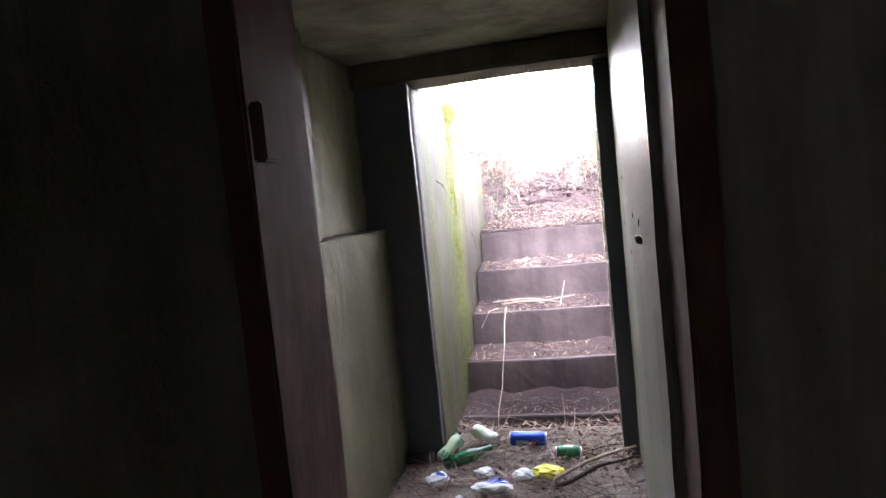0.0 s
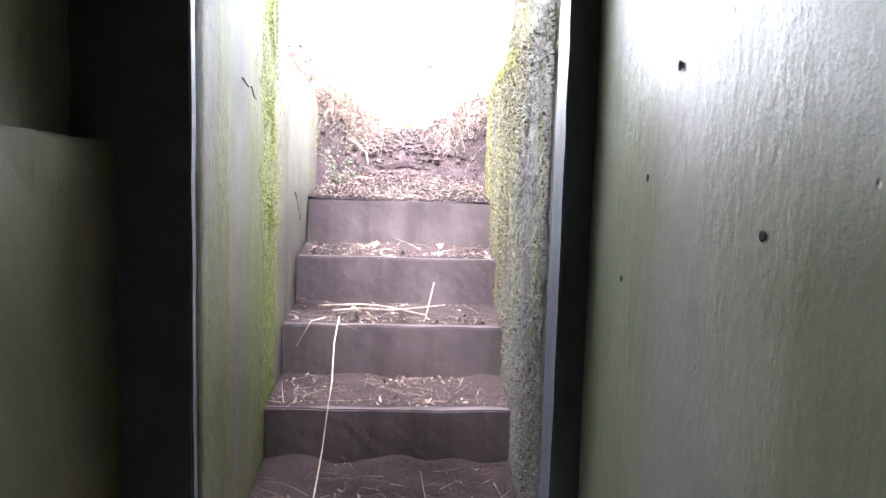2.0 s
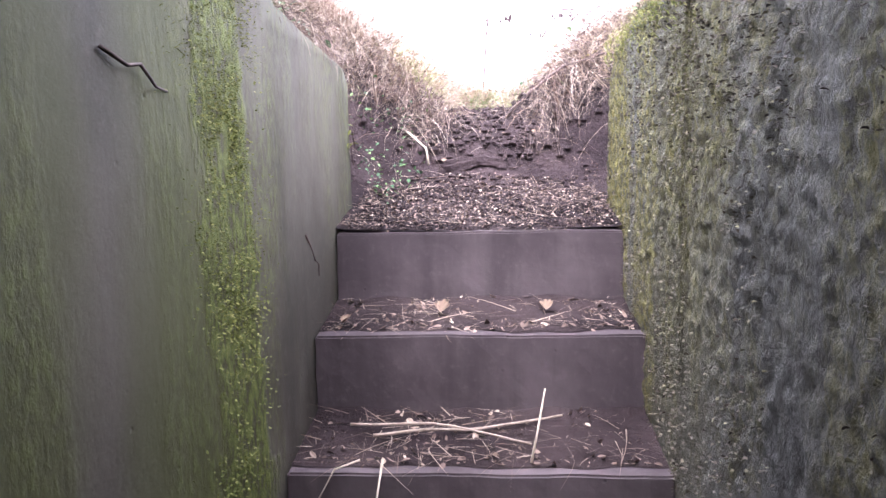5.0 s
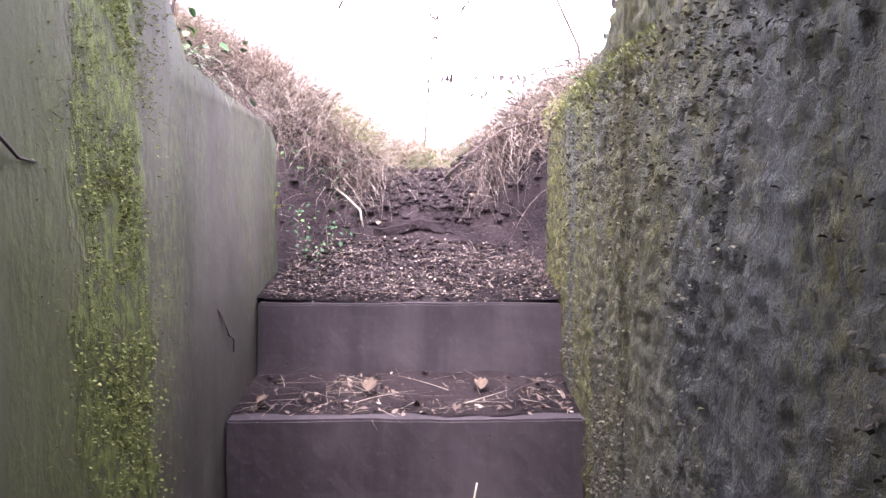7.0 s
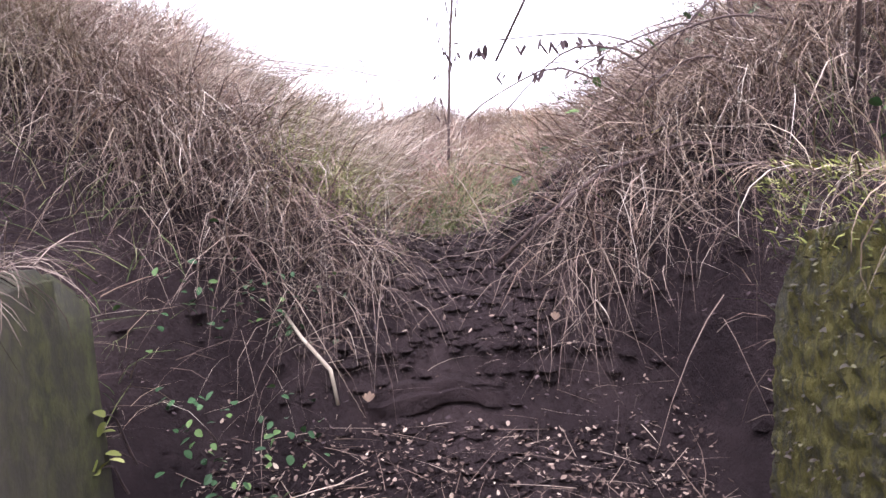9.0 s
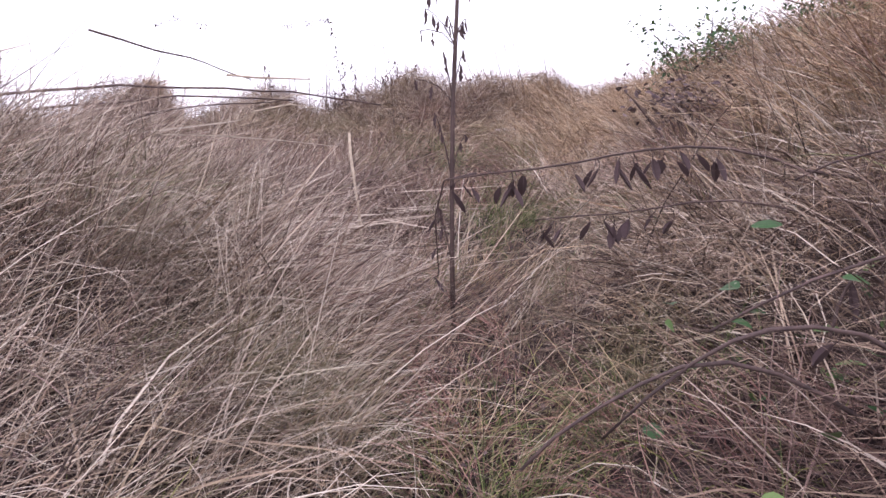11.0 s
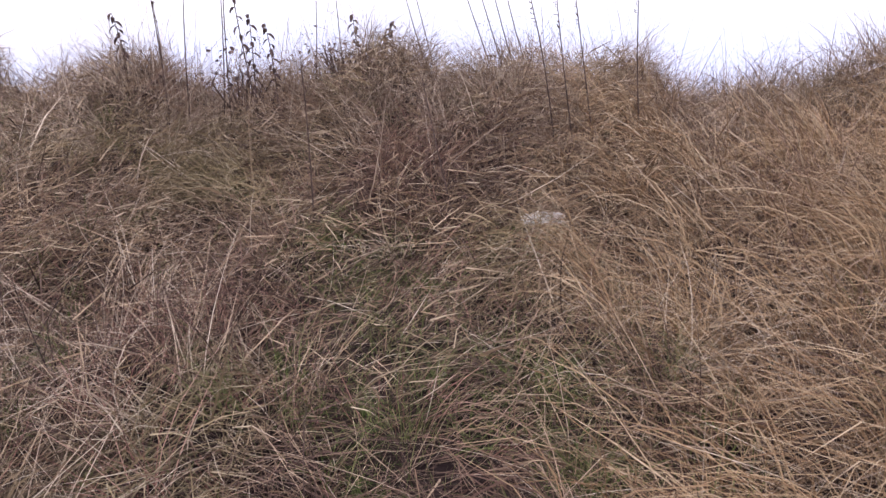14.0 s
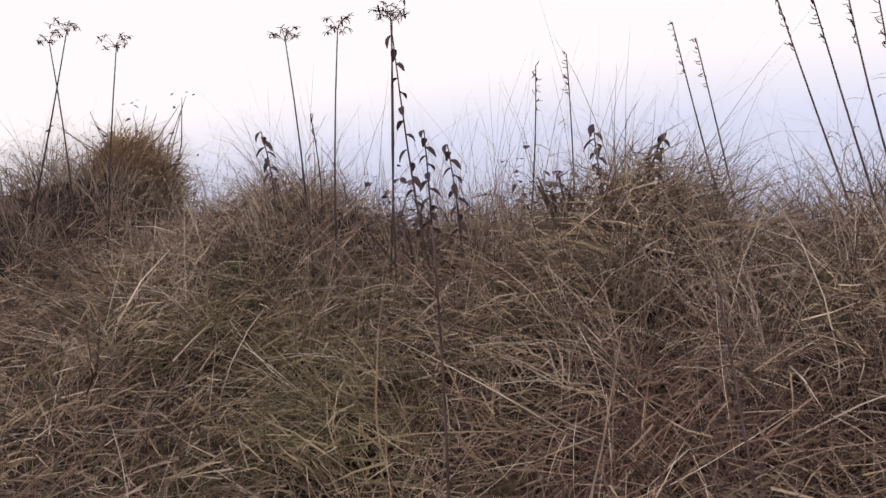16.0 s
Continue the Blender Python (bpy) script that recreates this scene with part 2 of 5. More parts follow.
def prism(profile, x0, x1, cell=0.07, bevel=0.012, rough=0.006, seed=0):
    """A wall from its outline in y and z, cut into cells so that its faces can be uneven."""
    bm = bmesh.new()
    lo = [bm.verts.new((x0, y, z)) for y, z in profile]
    hi = [bm.verts.new((x1, y, z)) for y, z in profile]
    bm.faces.new(lo)
    bm.faces.new(hi[::-1])
    for i in range(len(lo)):
        j = (i + 1) % len(lo)
        bm.faces.new((lo[j], lo[i], hi[i], hi[j]))
    bmesh.ops.recalc_face_normals(bm, faces=bm.faces)
    bmesh.ops.bevel(bm, geom=bm.edges[:], offset=bevel, segments=2, affect="EDGES", clamp_overlap=True)
    for ax, vals in ((1, [p[0] for p in profile]), (2, [p[1] for p in profile])):
        a, e = min(vals), max(vals)
        k = int((e - a) / cell)
        for i in range(1, k):
            co, no = [0, 0, 0], [0, 0, 0]
            co[ax], no[ax] = a + (e - a) * i / k + 0.0007, 1
            bmesh.ops.bisect_plane(bm, geom=bm.verts[:] + bm.edges[:] + bm.faces[:], plane_co=co, plane_no=no)
    for v in bm.verts:
        v.co += rough * noise.noise_vector(v.co * 6 + Vector((seed, 0, 0))) + 0.5 * rough * noise.noise_vector(v.co * 19)
    return bm


def tube(points, r0, r1, sides=6, wob=0.0, seed=0):
    """A tapered stem along points."""
    bm = bmesh.new()
    pts = [Vector(p) for p in points]
    rings = []
    for i, p in enumerate(pts):
        d = (pts[min(i + 1, len(pts) - 1)] - pts[max(i - 1, 0)]).normalized()
        a = d.orthogonal().normalized()
        b2 = d.cross(a)
        r = r0 + (r1 - r0) * i / max(1, len(pts) - 1)
        r *= 1 + wob * noise.noise(p * 30 + Vector((seed, 0, 0)))
        rings.append([bm.verts.new(p + r * (math.cos(2 * math.pi * k / sides) * a + math.sin(2 * math.pi * k / sides) * b2)) for k in range(sides)])
    for u, v in zip(rings, rings[1:]):
        for k in range(sides):
            bm.faces.new((u[k], u[(k + 1) % sides], v[(k + 1) % sides], v[k]))
    bm.faces.new(rings[0][::-1])
    bm.faces.new(rings[-1])
    return bm


def arc(a, b2, sag, n=10, wob=0.02, seed=0):
    """Points from a to b2 that rise by sag in the middle."""
    a, b2 = Vector(a), Vector(b2)
    out = []
    for i in range(n + 1):
        f = i / n
        p = a.lerp(b2, f) + Vector((0, 0, sag * 4 * f * (1 - f)))
        w = math.sin(math.pi * f)
        out.append(p + w * wob * noise.noise_vector(p * 4 + Vector((seed * 3.1, seed, 0))))
    return out


def leaf_into(bm, at, along, side, length, width, curl=0.3, bend=0.0):
    """A curled leaf of eight faces."""
    at, along, side = Vector(at), Vector(along).normalized(), Vector(side).normalized()
    up = along.cross(side).normalized()
    rows = []
    for i in range(5):
        f = i / 4
        w = width * (math.sin(math.pi * min(0.97, f * 0.9 + 0.05)) ** 0.8) * 0.5
        c = at + along * length * f + up * bend * length * f * f
        rows.append([bm.verts.new(c - side * w + up * curl * w), bm.verts.new(c), bm.verts.new(c + side * w + up * curl * w)])
    for r, s in zip(rows, rows[1:]):
        bm.faces.new((r[0], r[1], s[1], s[0]))
        bm.faces.new((r[1], r[2], s[2], s[1]))


def thing(name, label, category, at=(0, 0, 0), group="", kind=""):
    ob = new(name)
    ob.location = at
    return tagged(ob, label, category, group, kind)


def blades(name, mat, base, azim, lean, length, width, droop, rng, label, category="grass", segs=3, cross=0.35):
    """Many blades in one mesh: arrays of base points, heading, lean from upright, length, width and droop."""
    n = len(base)
    f = np.linspace(0, 1, segs + 1)
    ang = lean[:, None] + droop[:, None] * f[None, :]
    step = (length / segs)[:, None]
    hor = np.concatenate([np.zeros((n, 1)), np.cumsum(np.sin(ang[:, :-1]) * step, 1)], 1)
    ver = np.concatenate([np.zeros((n, 1)), np.cumsum(np.cos(ang[:, :-1]) * step, 1)], 1)
    dx, dy = np.cos(azim), np.sin(azim)
    swerve = rng.normal(0, 0.12, n)[:, None] * (f ** 2)[None, :] * length[:, None]
    cx = base[:, 0, None] + hor * dx[:, None] - swerve * dy[:, None]
    cy = base[:, 1, None] + hor * dy[:, None] + swerve * dx[:, None]
    cz = base[:, 2, None] + ver
    tw = rng.uniform(0, 2 * np.pi, n)
    sx, sy, sz = np.cos(tw), np.sin(tw), rng.normal(0, cross, n)
    half = width[:, None] * 0.5 * (1 - 0.85 * f ** 1.5)[None, :]
    left = np.stack([cx - sx[:, None] * half, cy - sy[:, None] * half, cz - sz[:, None] * half], 2)
    right = np.stack([cx + sx[:, None] * half, cy + sy[:, None] * half, cz + sz[:, None] * half], 2)
    verts = np.stack([left, right], 2).reshape(-1, 3)
    k = 2 * (segs + 1)
    quad = np.array([[2 * s, 2 * s + 1, 2 * s + 3, 2 * s + 2] for s in range(segs)])
    faces = (np.arange(n)[:, None, None] * k + quad[None]).reshape(-1, 4)
    me = bpy.data.meshes.new(name)
    me.vertices.add(len(verts))
    me.vertices.foreach_set("co", verts.astype(np.float32).ravel())
    me.loops.add(faces.size)
    me.loops.foreach_set("vertex_index", faces.astype(np.int32).ravel())
    me.polygons.add(len(faces))
    me.polygons.foreach_set("loop_start", np.arange(0, faces.size, 4, dtype=np.int32))
    me.update()
    me.validate()
    me.materials.append(mat)
    return tagged(new(name, me), label, category, kind="stuff")


# ---- the ground ----
FLOOR_Y = np.array([-50, -0.1, 0.0, 0.3, 0.54, 0.60, 0.64, 0.82, 1.0, 1.5, 3.0, 5.0, 6.2, 6.9, 7.5, 7.9, 8.5, 10.0, 15, 30, 80, 400, 3000])
FLOOR_Z = np.array([0.90, 0.90, 0.95, 1.0, 1.05, 1.08, 1.18, 1.28, 1.35, 1.38, 1.36, 1.36, 1.42, 1.53, 1.68, 1.735, 1.55, 0.55, -3.2, -14, -48, -60, -60])
WIDE_Y = np.array([-5, 0.45, 0.7, 1.0, 2.0, 3.0, 4.5, 6.0, 8.0])
WIDE_W = np.array([0.42, 0.42, 0.28, 0.12, 0.20, 0.40, 0.8, 1.2, 2.0])


def ground(x, y):
    x, y = np.asarray(x, float), np.asarray(y, float)
    z = np.interp(y, FLOOR_Y, FLOOR_Z)
    w = np.interp(y, WIDE_Y, WIDE_W)
    mid = 0.40 + 0.15 * np.sin(np.clip(y - 1, 0, 6) * 0.5)
    d = x - mid
    dl, dr = np.maximum(0, -d - w), np.maximum(0, d - w)
    fade = np.clip((9.5 - y) / 2.5, 0, 1)
    topl = 1.05 * np.clip((6.0 - y) / 4.2, 0.10, 1) * fade
    topr = 1.0 * np.clip((7.6 - y) / 2.6, 0.12, 1) * fade
    z = z + topl * (1 - np.exp(-dl * 0.95 / 1.05)) + topr * (1 - np.exp(-dr * 0.85 / 1.0))
    near = np.exp(-((x - 0.4) ** 2 + (y - 4) ** 2) / 60.0)
    bumps = 0.05 * np.sin(3.1 * x + 1.3 * y) * np.sin(2.3 * y - 1.1 * x + 0.7) + 0.03 * np.sin(7.3 * x + 2) * np.sin(6.1 * y + 1)
    bumps = bumps * np.clip((y - 0.5) / 0.8, 0.25, 1)
    # the crest is made of separate humps
    crest = np.exp(-((y - 7.9) / 0.6) ** 2)
    hump = 0.12 * np.sin(1.9 * x + 0.4) + 0.10 * np.sin(4.3 * x + 2.0) + 0.06 * np.sin(9.1 * x) - 0.22 * np.exp(-((x + 2.05) / 0.3) ** 2) + 0.1 * np.exp(-((x + 2.7) / 0.4) ** 2) + 0.18 * np.exp(-((x + 1.3) / 0.5) ** 2) + 0.03 * np.exp(-((x - 0.2) / 0.8) ** 2)
    # the earth over the roof and beside the stairwell
    out = z + near * bumps + crest * hump
    back = np.clip((0.35 - y) / 0.3, 0, 1)
    side = np.where(x < 0.4, 1.46, 1.50) + np.clip((-y - 0.45) / 0.5, 0, 1) * 0.55 + 0.25 * np.clip(np.abs(x - 0.4) - 0.6, 0, 2)
    inside = (x > -0.06) & (x < 0.86) & (y > -0.05)
    return np.where((back > 0) & ~inside, back * np.minimum(side, 2.6) + (1 - back) * np.maximum(out, 1.3), out)


def spread(count, x0, x1, y0, y1, rng, keep=None):
    """Random places on the ground, clear of the stairwell."""
    x, y = rng.uniform(x0, x1, count), rng.uniform(y0, y1, count)
    ok = ~((x > -0.14) & (x < 0.96) & (y < 0.42))
    if keep is not None:
        ok &= rng.uniform(0, 1, count) < keep(x, y)
    x, y = x[ok], y[ok]
    return np.stack([x, y, ground(x, y)], 1)


def sheet(name, xs, ys, mat, hole=None):
    gx, gy = np.meshgrid(xs, ys)
    z = ground(gx, gy)
    n, m = len(xs), len(ys)
    verts = np.stack([gx, gy, z], 2).reshape(-1, 3)
    faces = []
    for j in range(m - 1):
        for i in range(n - 1):
            cx, cy = (xs[i] + xs[i + 1]) / 2, (ys[j] + ys[j + 1]) / 2
            if hole and hole(cx, cy):
                continue
            a = j * n + i
            faces.append((a, a + 1, a + n + 1, a + n))
    me = bpy.data.meshes.new(name)
    me.from_pydata(verts.tolist(), [], faces)
    for p in me.polygons:
        p.use_smooth = True
    me.materials.append(mat)
    return new(name, me)


XS = np.concatenate([[-3000, -600, -150, -50, -20, -10], np.arange(-5, -1.5, 0.25), np.arange(-1.5, -0.13, 0.06), [-0.09, -0.03], np.arange(0.03, 0.80, 0.05), [0.83, 0.89], np.arange(0.95, 2.5, 0.06), np.arange(2.5, 6, 0.25), [10, 20, 50, 150, 600, 3000]])
YS = np.concatenate([[-3000, -600, -150, -50, -20, -10], np.arange(-6, -1.7, 0.3), np.arange(-1.59, -0.06, 0.06), np.arange(-0.03, 2.0, 0.05), np.arange(2.0, 9.0, 0.1), [9.2, 9.6, 10, 11, 12, 15, 20, 30, 50, 80, 150, 400, 1000, 3000]])
# the second hole clears the earth above the opening added to light the room
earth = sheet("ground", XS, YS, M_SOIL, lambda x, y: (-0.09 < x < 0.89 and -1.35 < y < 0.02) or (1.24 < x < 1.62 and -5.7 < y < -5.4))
tagged(earth, "dark brown soil bank under trampled dry grass", "ground", kind="structure")

# glowing cylinder in pale hazy colours, far off where the land falls away
def haze_backdrop():
    m, n, l, b = material("glowing_far_backdrop", 1.0, 0.0)
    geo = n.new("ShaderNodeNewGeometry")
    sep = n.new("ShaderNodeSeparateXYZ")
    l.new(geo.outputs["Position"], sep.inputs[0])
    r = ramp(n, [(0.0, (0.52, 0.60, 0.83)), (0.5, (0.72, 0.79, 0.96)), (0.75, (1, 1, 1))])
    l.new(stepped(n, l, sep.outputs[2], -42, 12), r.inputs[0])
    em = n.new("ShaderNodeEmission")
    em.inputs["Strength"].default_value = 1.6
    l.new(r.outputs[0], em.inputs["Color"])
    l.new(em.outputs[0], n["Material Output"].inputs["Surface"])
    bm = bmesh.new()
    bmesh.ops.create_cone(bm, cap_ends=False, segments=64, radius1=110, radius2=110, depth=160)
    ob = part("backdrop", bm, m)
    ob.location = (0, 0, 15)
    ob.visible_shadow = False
    tagged(ob, "glowing backdrop coloured as the pale blue-white hazy distance", "backdrop", kind="structure")


haze_backdrop()

# ---- the bunker ----
floor = part("floor", block(-1.6, 2.3, -6.2, -1.14, -0.25, 0.0, 0.0), M_FLOOR)
tagged(floor, "dirty concrete floor strewn with litter", "floor", kind="structure")


def setting(name, bm, mat, label, category="wall", smooth=False):
    return tagged(part(name, bm, mat, smooth=smooth), label, category, kind="structure")


# the passage: its wall with a niche, the plain wall, the roof
setting("wall_passage_low", block(-0.5, -0.165, -3.26, -1.555, 0.0, 1.1, 0.008, 14, 0.004, 1), M_INNERDARK, "damp green-stained concrete passage wall below a niche")
setting("wall_passage_niche", block(-0.5, -0.255, -2.32, -1.555, 1.104, 1.84, 0.006, 10, 0.008, 2), M_ROOM, "pitted rough concrete at the back of a niche")
setting("wall_passage_high", block(-0.5, -0.167, -3.26, -2.324, 1.104, 1.84, 0.006, 10, 0.004, 3), M_INNERDARK, "damp concrete passage wall beside the niche")
setting("wall_passage_plain", block(0.87, 1.15, -3.26, -1.50, 0.0, 1.84, 0.01, 16, 0.003, 4), M_INNER, "damp greenish concrete wall of the passage")
# unseen roof opening, added only to let daylight into the dark room
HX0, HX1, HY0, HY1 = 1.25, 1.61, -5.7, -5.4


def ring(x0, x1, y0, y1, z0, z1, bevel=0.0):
    """A slab or kerb round the added roof opening."""
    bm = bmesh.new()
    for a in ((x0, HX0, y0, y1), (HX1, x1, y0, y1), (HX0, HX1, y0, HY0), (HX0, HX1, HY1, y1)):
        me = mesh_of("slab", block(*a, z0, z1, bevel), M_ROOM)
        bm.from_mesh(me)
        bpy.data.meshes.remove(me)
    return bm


setting("added_roof_opening", ring(HX0 - 0.12, HX1 + 0.12, HY0 - 0.12, HY1 + 0.12, 2.052, 2.2, 0.01), M_ROOM, "unseen concrete opening added in the bunker roof to light the room", "hatch")
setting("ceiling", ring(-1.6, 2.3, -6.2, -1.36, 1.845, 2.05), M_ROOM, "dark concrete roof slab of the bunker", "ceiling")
setting("lintel", block(-0.5, 1.15, -1.62, -1.36, 1.74, 1.842, 0.012, 12, 0.008, 5), M_WALL_L, "weathered concrete lintel over the way out")

# the stairwell walls
LEFT = [(-1.55, -0.1), (0.28, -0.1), (0.285, 1.40), (0.22, 1.45), (-0.1, 1.47), (-0.45, 1.50), (-0.52, 1.58), (-0.54, 2.05), (-1.355, 2.05), (-1.355, 1.738), (-1.55, 1.738)]
RIGHT = [(-1.405, -0.1), (0.27, -0.1), (0.275, 1.36), (0.2, 1.45), (0.0, 1.49), (-0.4, 1.54), (-0.55, 1.62), (-0.6, 2.05), (-1.355, 2.05), (-1.355, 1.738), (-1.405, 1.738)]
setting("wall_stairwell_mossy", prism(LEFT, -0.32, -0.012, 0.075, 0.014, 0.004, 6), M_WALL_L, "weathered concrete stair wall with bright moss streak", smooth=True)
setting("wall_stairwell_pitted", prism(RIGHT, 0.815, 1.15, 0.06, 0.016, 0.012, 8), M_WALL_R, "pitted rough concrete stair wall, stained yellow-green")
def rough_coat(top, x, y0, y1, step, depth):
    """A thick coat of coarse render, lumpy and pitted, on the face of the stair wall."""
    ny, nz = int((y1 - y0) / step), int(1.85 / step)
    ys = np.linspace(y0, y1, ny + 1)
    tops = np.interp(ys, [p[0] for p in top], [p[1] for p in top])
    verts, faces = [], []
    for yy, tz in zip(ys, tops):
        for k in range(nz + 1):
            z = -0.08 + (tz + 0.08) * k / nz
            p = Vector((yy, z, 0))
            lump = 0.35 * abs(noise.noise(p * 9)) + 0.6 * abs(noise.noise(p * 28 + Vector((3, 1, 7)))) + 0.75 * noise.noise(p * 52 + Vector((9, 4, 2)))
            worn = 0.25 + 0.75 * min(1, max(0, 0.55 + 1.6 * noise.noise(Vector((yy * 2.2, z * 1.1, 5))) + 0.5 * (-yy - 0.25)))
            edge = min(1, max(0, (yy - y0) / 0.05))
            verts.append((x - depth * worn * lump * edge, yy, z))
    for j in range(ny):
        for k in range(nz):
            a = j * (nz + 1) + k
            faces.append((a, a + 1, a + nz + 2, a + nz + 1))
    me = bpy.data.meshes.new("wall_render")
    me.from_pydata(verts, [], faces)
    me.polygons.foreach_set("use_smooth", [True] * len(faces))
    me.materials.append(M_WALL_R)
    return me


tagged(new("wall_render", rough_coat([(-1.40, 1.735), (-1.37, 1.735), (-1.35, 2.04), (-0.61, 2.04), (-0.56, 1.63), (-0.4, 1.535), (0.0, 1.485), (0.2, 1.445), (0.268, 1.35)], 0.808, -1.4085, 0.268, 0.0095, 0.015)), "coarse lumpy render on the stair wall, stained yellow-green", "wall", kind="structure")
setting("buried_step", block(0.26, 0.52, 0.592, 0.80, 1.10, 1.152, 0.014, 12, 0.02, 21), M_SOIL, "earth-crusted edge of a buried step in the bank", "step")
setting("jamb_grey", block(-0.30, -0.006, -1.585, -1.553, 0.0, 1.738, 0.004, 16, 0.003, 10), M_JAMB, "chipped blue-grey painted door jamb", "door jamb")
setting("jamb_narrow", block(0.803, 0.878, -1.53, -1.41, 0.0, 1.738, 0.004, 16, 0.003, 11), M_JAMBPALE, "narrow blue-grey painted door jamb", "door jamb")

# the room behind, and the wall with the steel door frame
D0, D1, DH = 0.15, 0.95, 1.72
setting("wall_room_frame_a", block(-1.6, D0, -3.46, -3.262, 0.0, 1.842, 0.006, 12, 0.004, 12), M_ROOM, "dark damp concrete wall around the first doorway")
setting("wall_room_frame_b", block(D1, 2.3, -3.46, -3.262, 0.0, 1.842, 0.006, 12, 0.004, 13), M_ROOM, "dark damp concrete wall around the first doorway")
setting("wall_room_head", block(D0 + 0.002, D1 - 0.002, -3.455, -3.265, DH, 1.842, 0.004), M_ROOM, "dark concrete over the first doorway")
setting("wall_room_west", block(-1.8, -1.602, -6.2, -3.2, 0.0, 2.05), M_ROOM, "dark concrete wall of the room")
setting("wall_room_east", block(2.302, 2.5, -6.2, -3.2, 0.0, 2.05), M_ROOM, "dark concrete wall of the room")
setting("wall_room_south", block(-1.8, 2.5, -6.4, -6.202, 0.0, 2.05), M_ROOM, "dark concrete end wall of the room")
door = thing("door_frame", "rusty brown steel door frame, flaking, without a door", "door frame", (0.53, -3.36, 0), kind="structure")
for nm, args in (("jamb", (D0 - 0.53 + 0.002, D0 - 0.53 + 0.06, -0.14, 0.115, 0, DH - 0.05)), ("jamb", (D1 - 0.53 - 0.06, D1 - 0.53 - 0.002, -0.14, 0.115, 0, DH - 0.05)), ("head", (D0 - 0.53 + 0.002, D1 - 0.53 - 0.002, -0.14, 0.115, DH - 0.048, DH - 0.002))):
    part(nm, block(*args, 0.006, 18, 0.003, 3), M_RUST, door)
for k, (hx, hz) in enumerate(((-0.305, 0.35), (-0.305, 1.3))):
    part("hinge", block(hx - 0.005, hx + 0.02, -0.15, -0.10, hz, hz + 0.1, 0.004), M_RUST, door, "rusted hinge leaf")

# the stairs
stairs = thing("stairs", "worn concrete steps with debris on the treads", "stairs", (0, 0, 0), kind="structure")
RISE, TREAD = 0.222, 0.285
for k in range(1, 6):
    y = -TREAD * (5 - k)
    z = 0.95 - RISE * (5 - k)
    y1 = y + TREAD - 0.003 if k < 5 else 0.42
    part("step", block(-0.008, 0.81, y, y1, z - RISE - 0.05, z, 0.005, 24, 0.004, k), M_STEP, stairs)

# ---- grass and litter ----
RNG = np.random.default_rng(4)


def green_patch(x, y):
    tuft = np.exp(-((x - 0.1) / 0.10) ** 2 - ((y - 1.05) / 0.12) ** 2) + np.exp(-((x - 0.52) / 0.16) ** 2 - ((y - 1.45) / 0.3) ** 2)
    hollow = np.exp(-((x - 0.75) / 0.5) ** 2 - ((y - 5.5) / 0.45) ** 2) + np.exp(-((x - 0.3) / 0.3) ** 2 - ((y - 6.2) / 0.35) ** 2)
    return np.clip(1.2 * tuft + hollow + 0.6 * np.exp(-((x - 0.6) / 0.35) ** 2 - ((y - 3.6) / 0.7) ** 2), 0, 1)


def tangle(x, y):
    """How thick the growth stands: bare on the cut face of the bank and thin on the path."""
    mid = 0.40 + 0.15 * np.sin(np.clip(y - 1, 0, 6) * 0.5)
    bare = np.exp(-((x - mid) / 0.26) ** 2) * np.exp(-((y - 0.72) / 0.28) ** 2)
    path = np.exp(-((x - mid) / 0.22) ** 2) * ((y > 0.9) & (y < 6))
    thin = 1 - 0.2 * np.clip((y - 3.5) / 3, 0, 1)
    face = (y < 0.62) & (x > -0.1) & (x < 0.9)
    gully = (np.abs(x - 0.44) < 0.17) & (y < 1.0)
    return np.clip(1 - 0.9 * bare - 0.45 * path - 0.6 * green_patch(x, y), 0.04, 1) * np.where(face | gully, 0.03, 1) * thin


def trodden(x, y):
    """The worn track along the floor of the hollow."""
    mid = 0.46 + 0.15 * np.sin(np.clip(y - 1, 0, 6) * 0.5)
    return np.exp(-((x - mid) / 0.36) ** 4) * ((y > 1.3) & (y < 6.4))


def off_track(x, y):
    return tangle(x, y) * (1 - 0.93 * trodden(x, y))


def coarse(y):
    """Beyond the hollow the growth is of coarser stems."""
    return 0.60 + 0.30 * np.clip((y - 1.2) / 5, 0, 1)


def field(name, mat, count, box, length, lean, droop, width, label, keep=tangle, flow=None, segs=3, seed=0):
    rng = np.random.default_rng(100 + seed)
    b = spread(count, *box, rng, keep)
    n = len(b)
    az = rng.uniform(0, 2 * np.pi, n)
    if flow is not None:
        az = flow(b[:, 0], b[:, 1]) + rng.normal(0, 0.6, n)
    b[:, 2] -= 0.01
    wide = coarse(b[:, 1])
    return blades(name, mat, b, az, np.abs(rng.normal(lean, 0.35, n)), rng.uniform(*length, n), rng.uniform(*width, n) * wide, rng.normal(droop, 0.5, n), rng, label, segs=segs)


def swirl(x, y):
    """The way the fallen straw lies, turning slowly from place to place."""
    return 1.6 * np.sin(1.9 * x + 0.7 * y) + 1.5 * np.sin(2.3 * y - 1.4 * x + 1.0) + 0.9 * np.sin(5.1 * x - 3.7 * y)


def downhill(x, y):
    e = 0.05
    gx = (ground(x + e, y) - ground(x - e, y)) / (2 * e)
    gy = (ground(x, y + e) - ground(x, y - e)) / (2 * e)
    return np.arctan2(-gy, -gx)


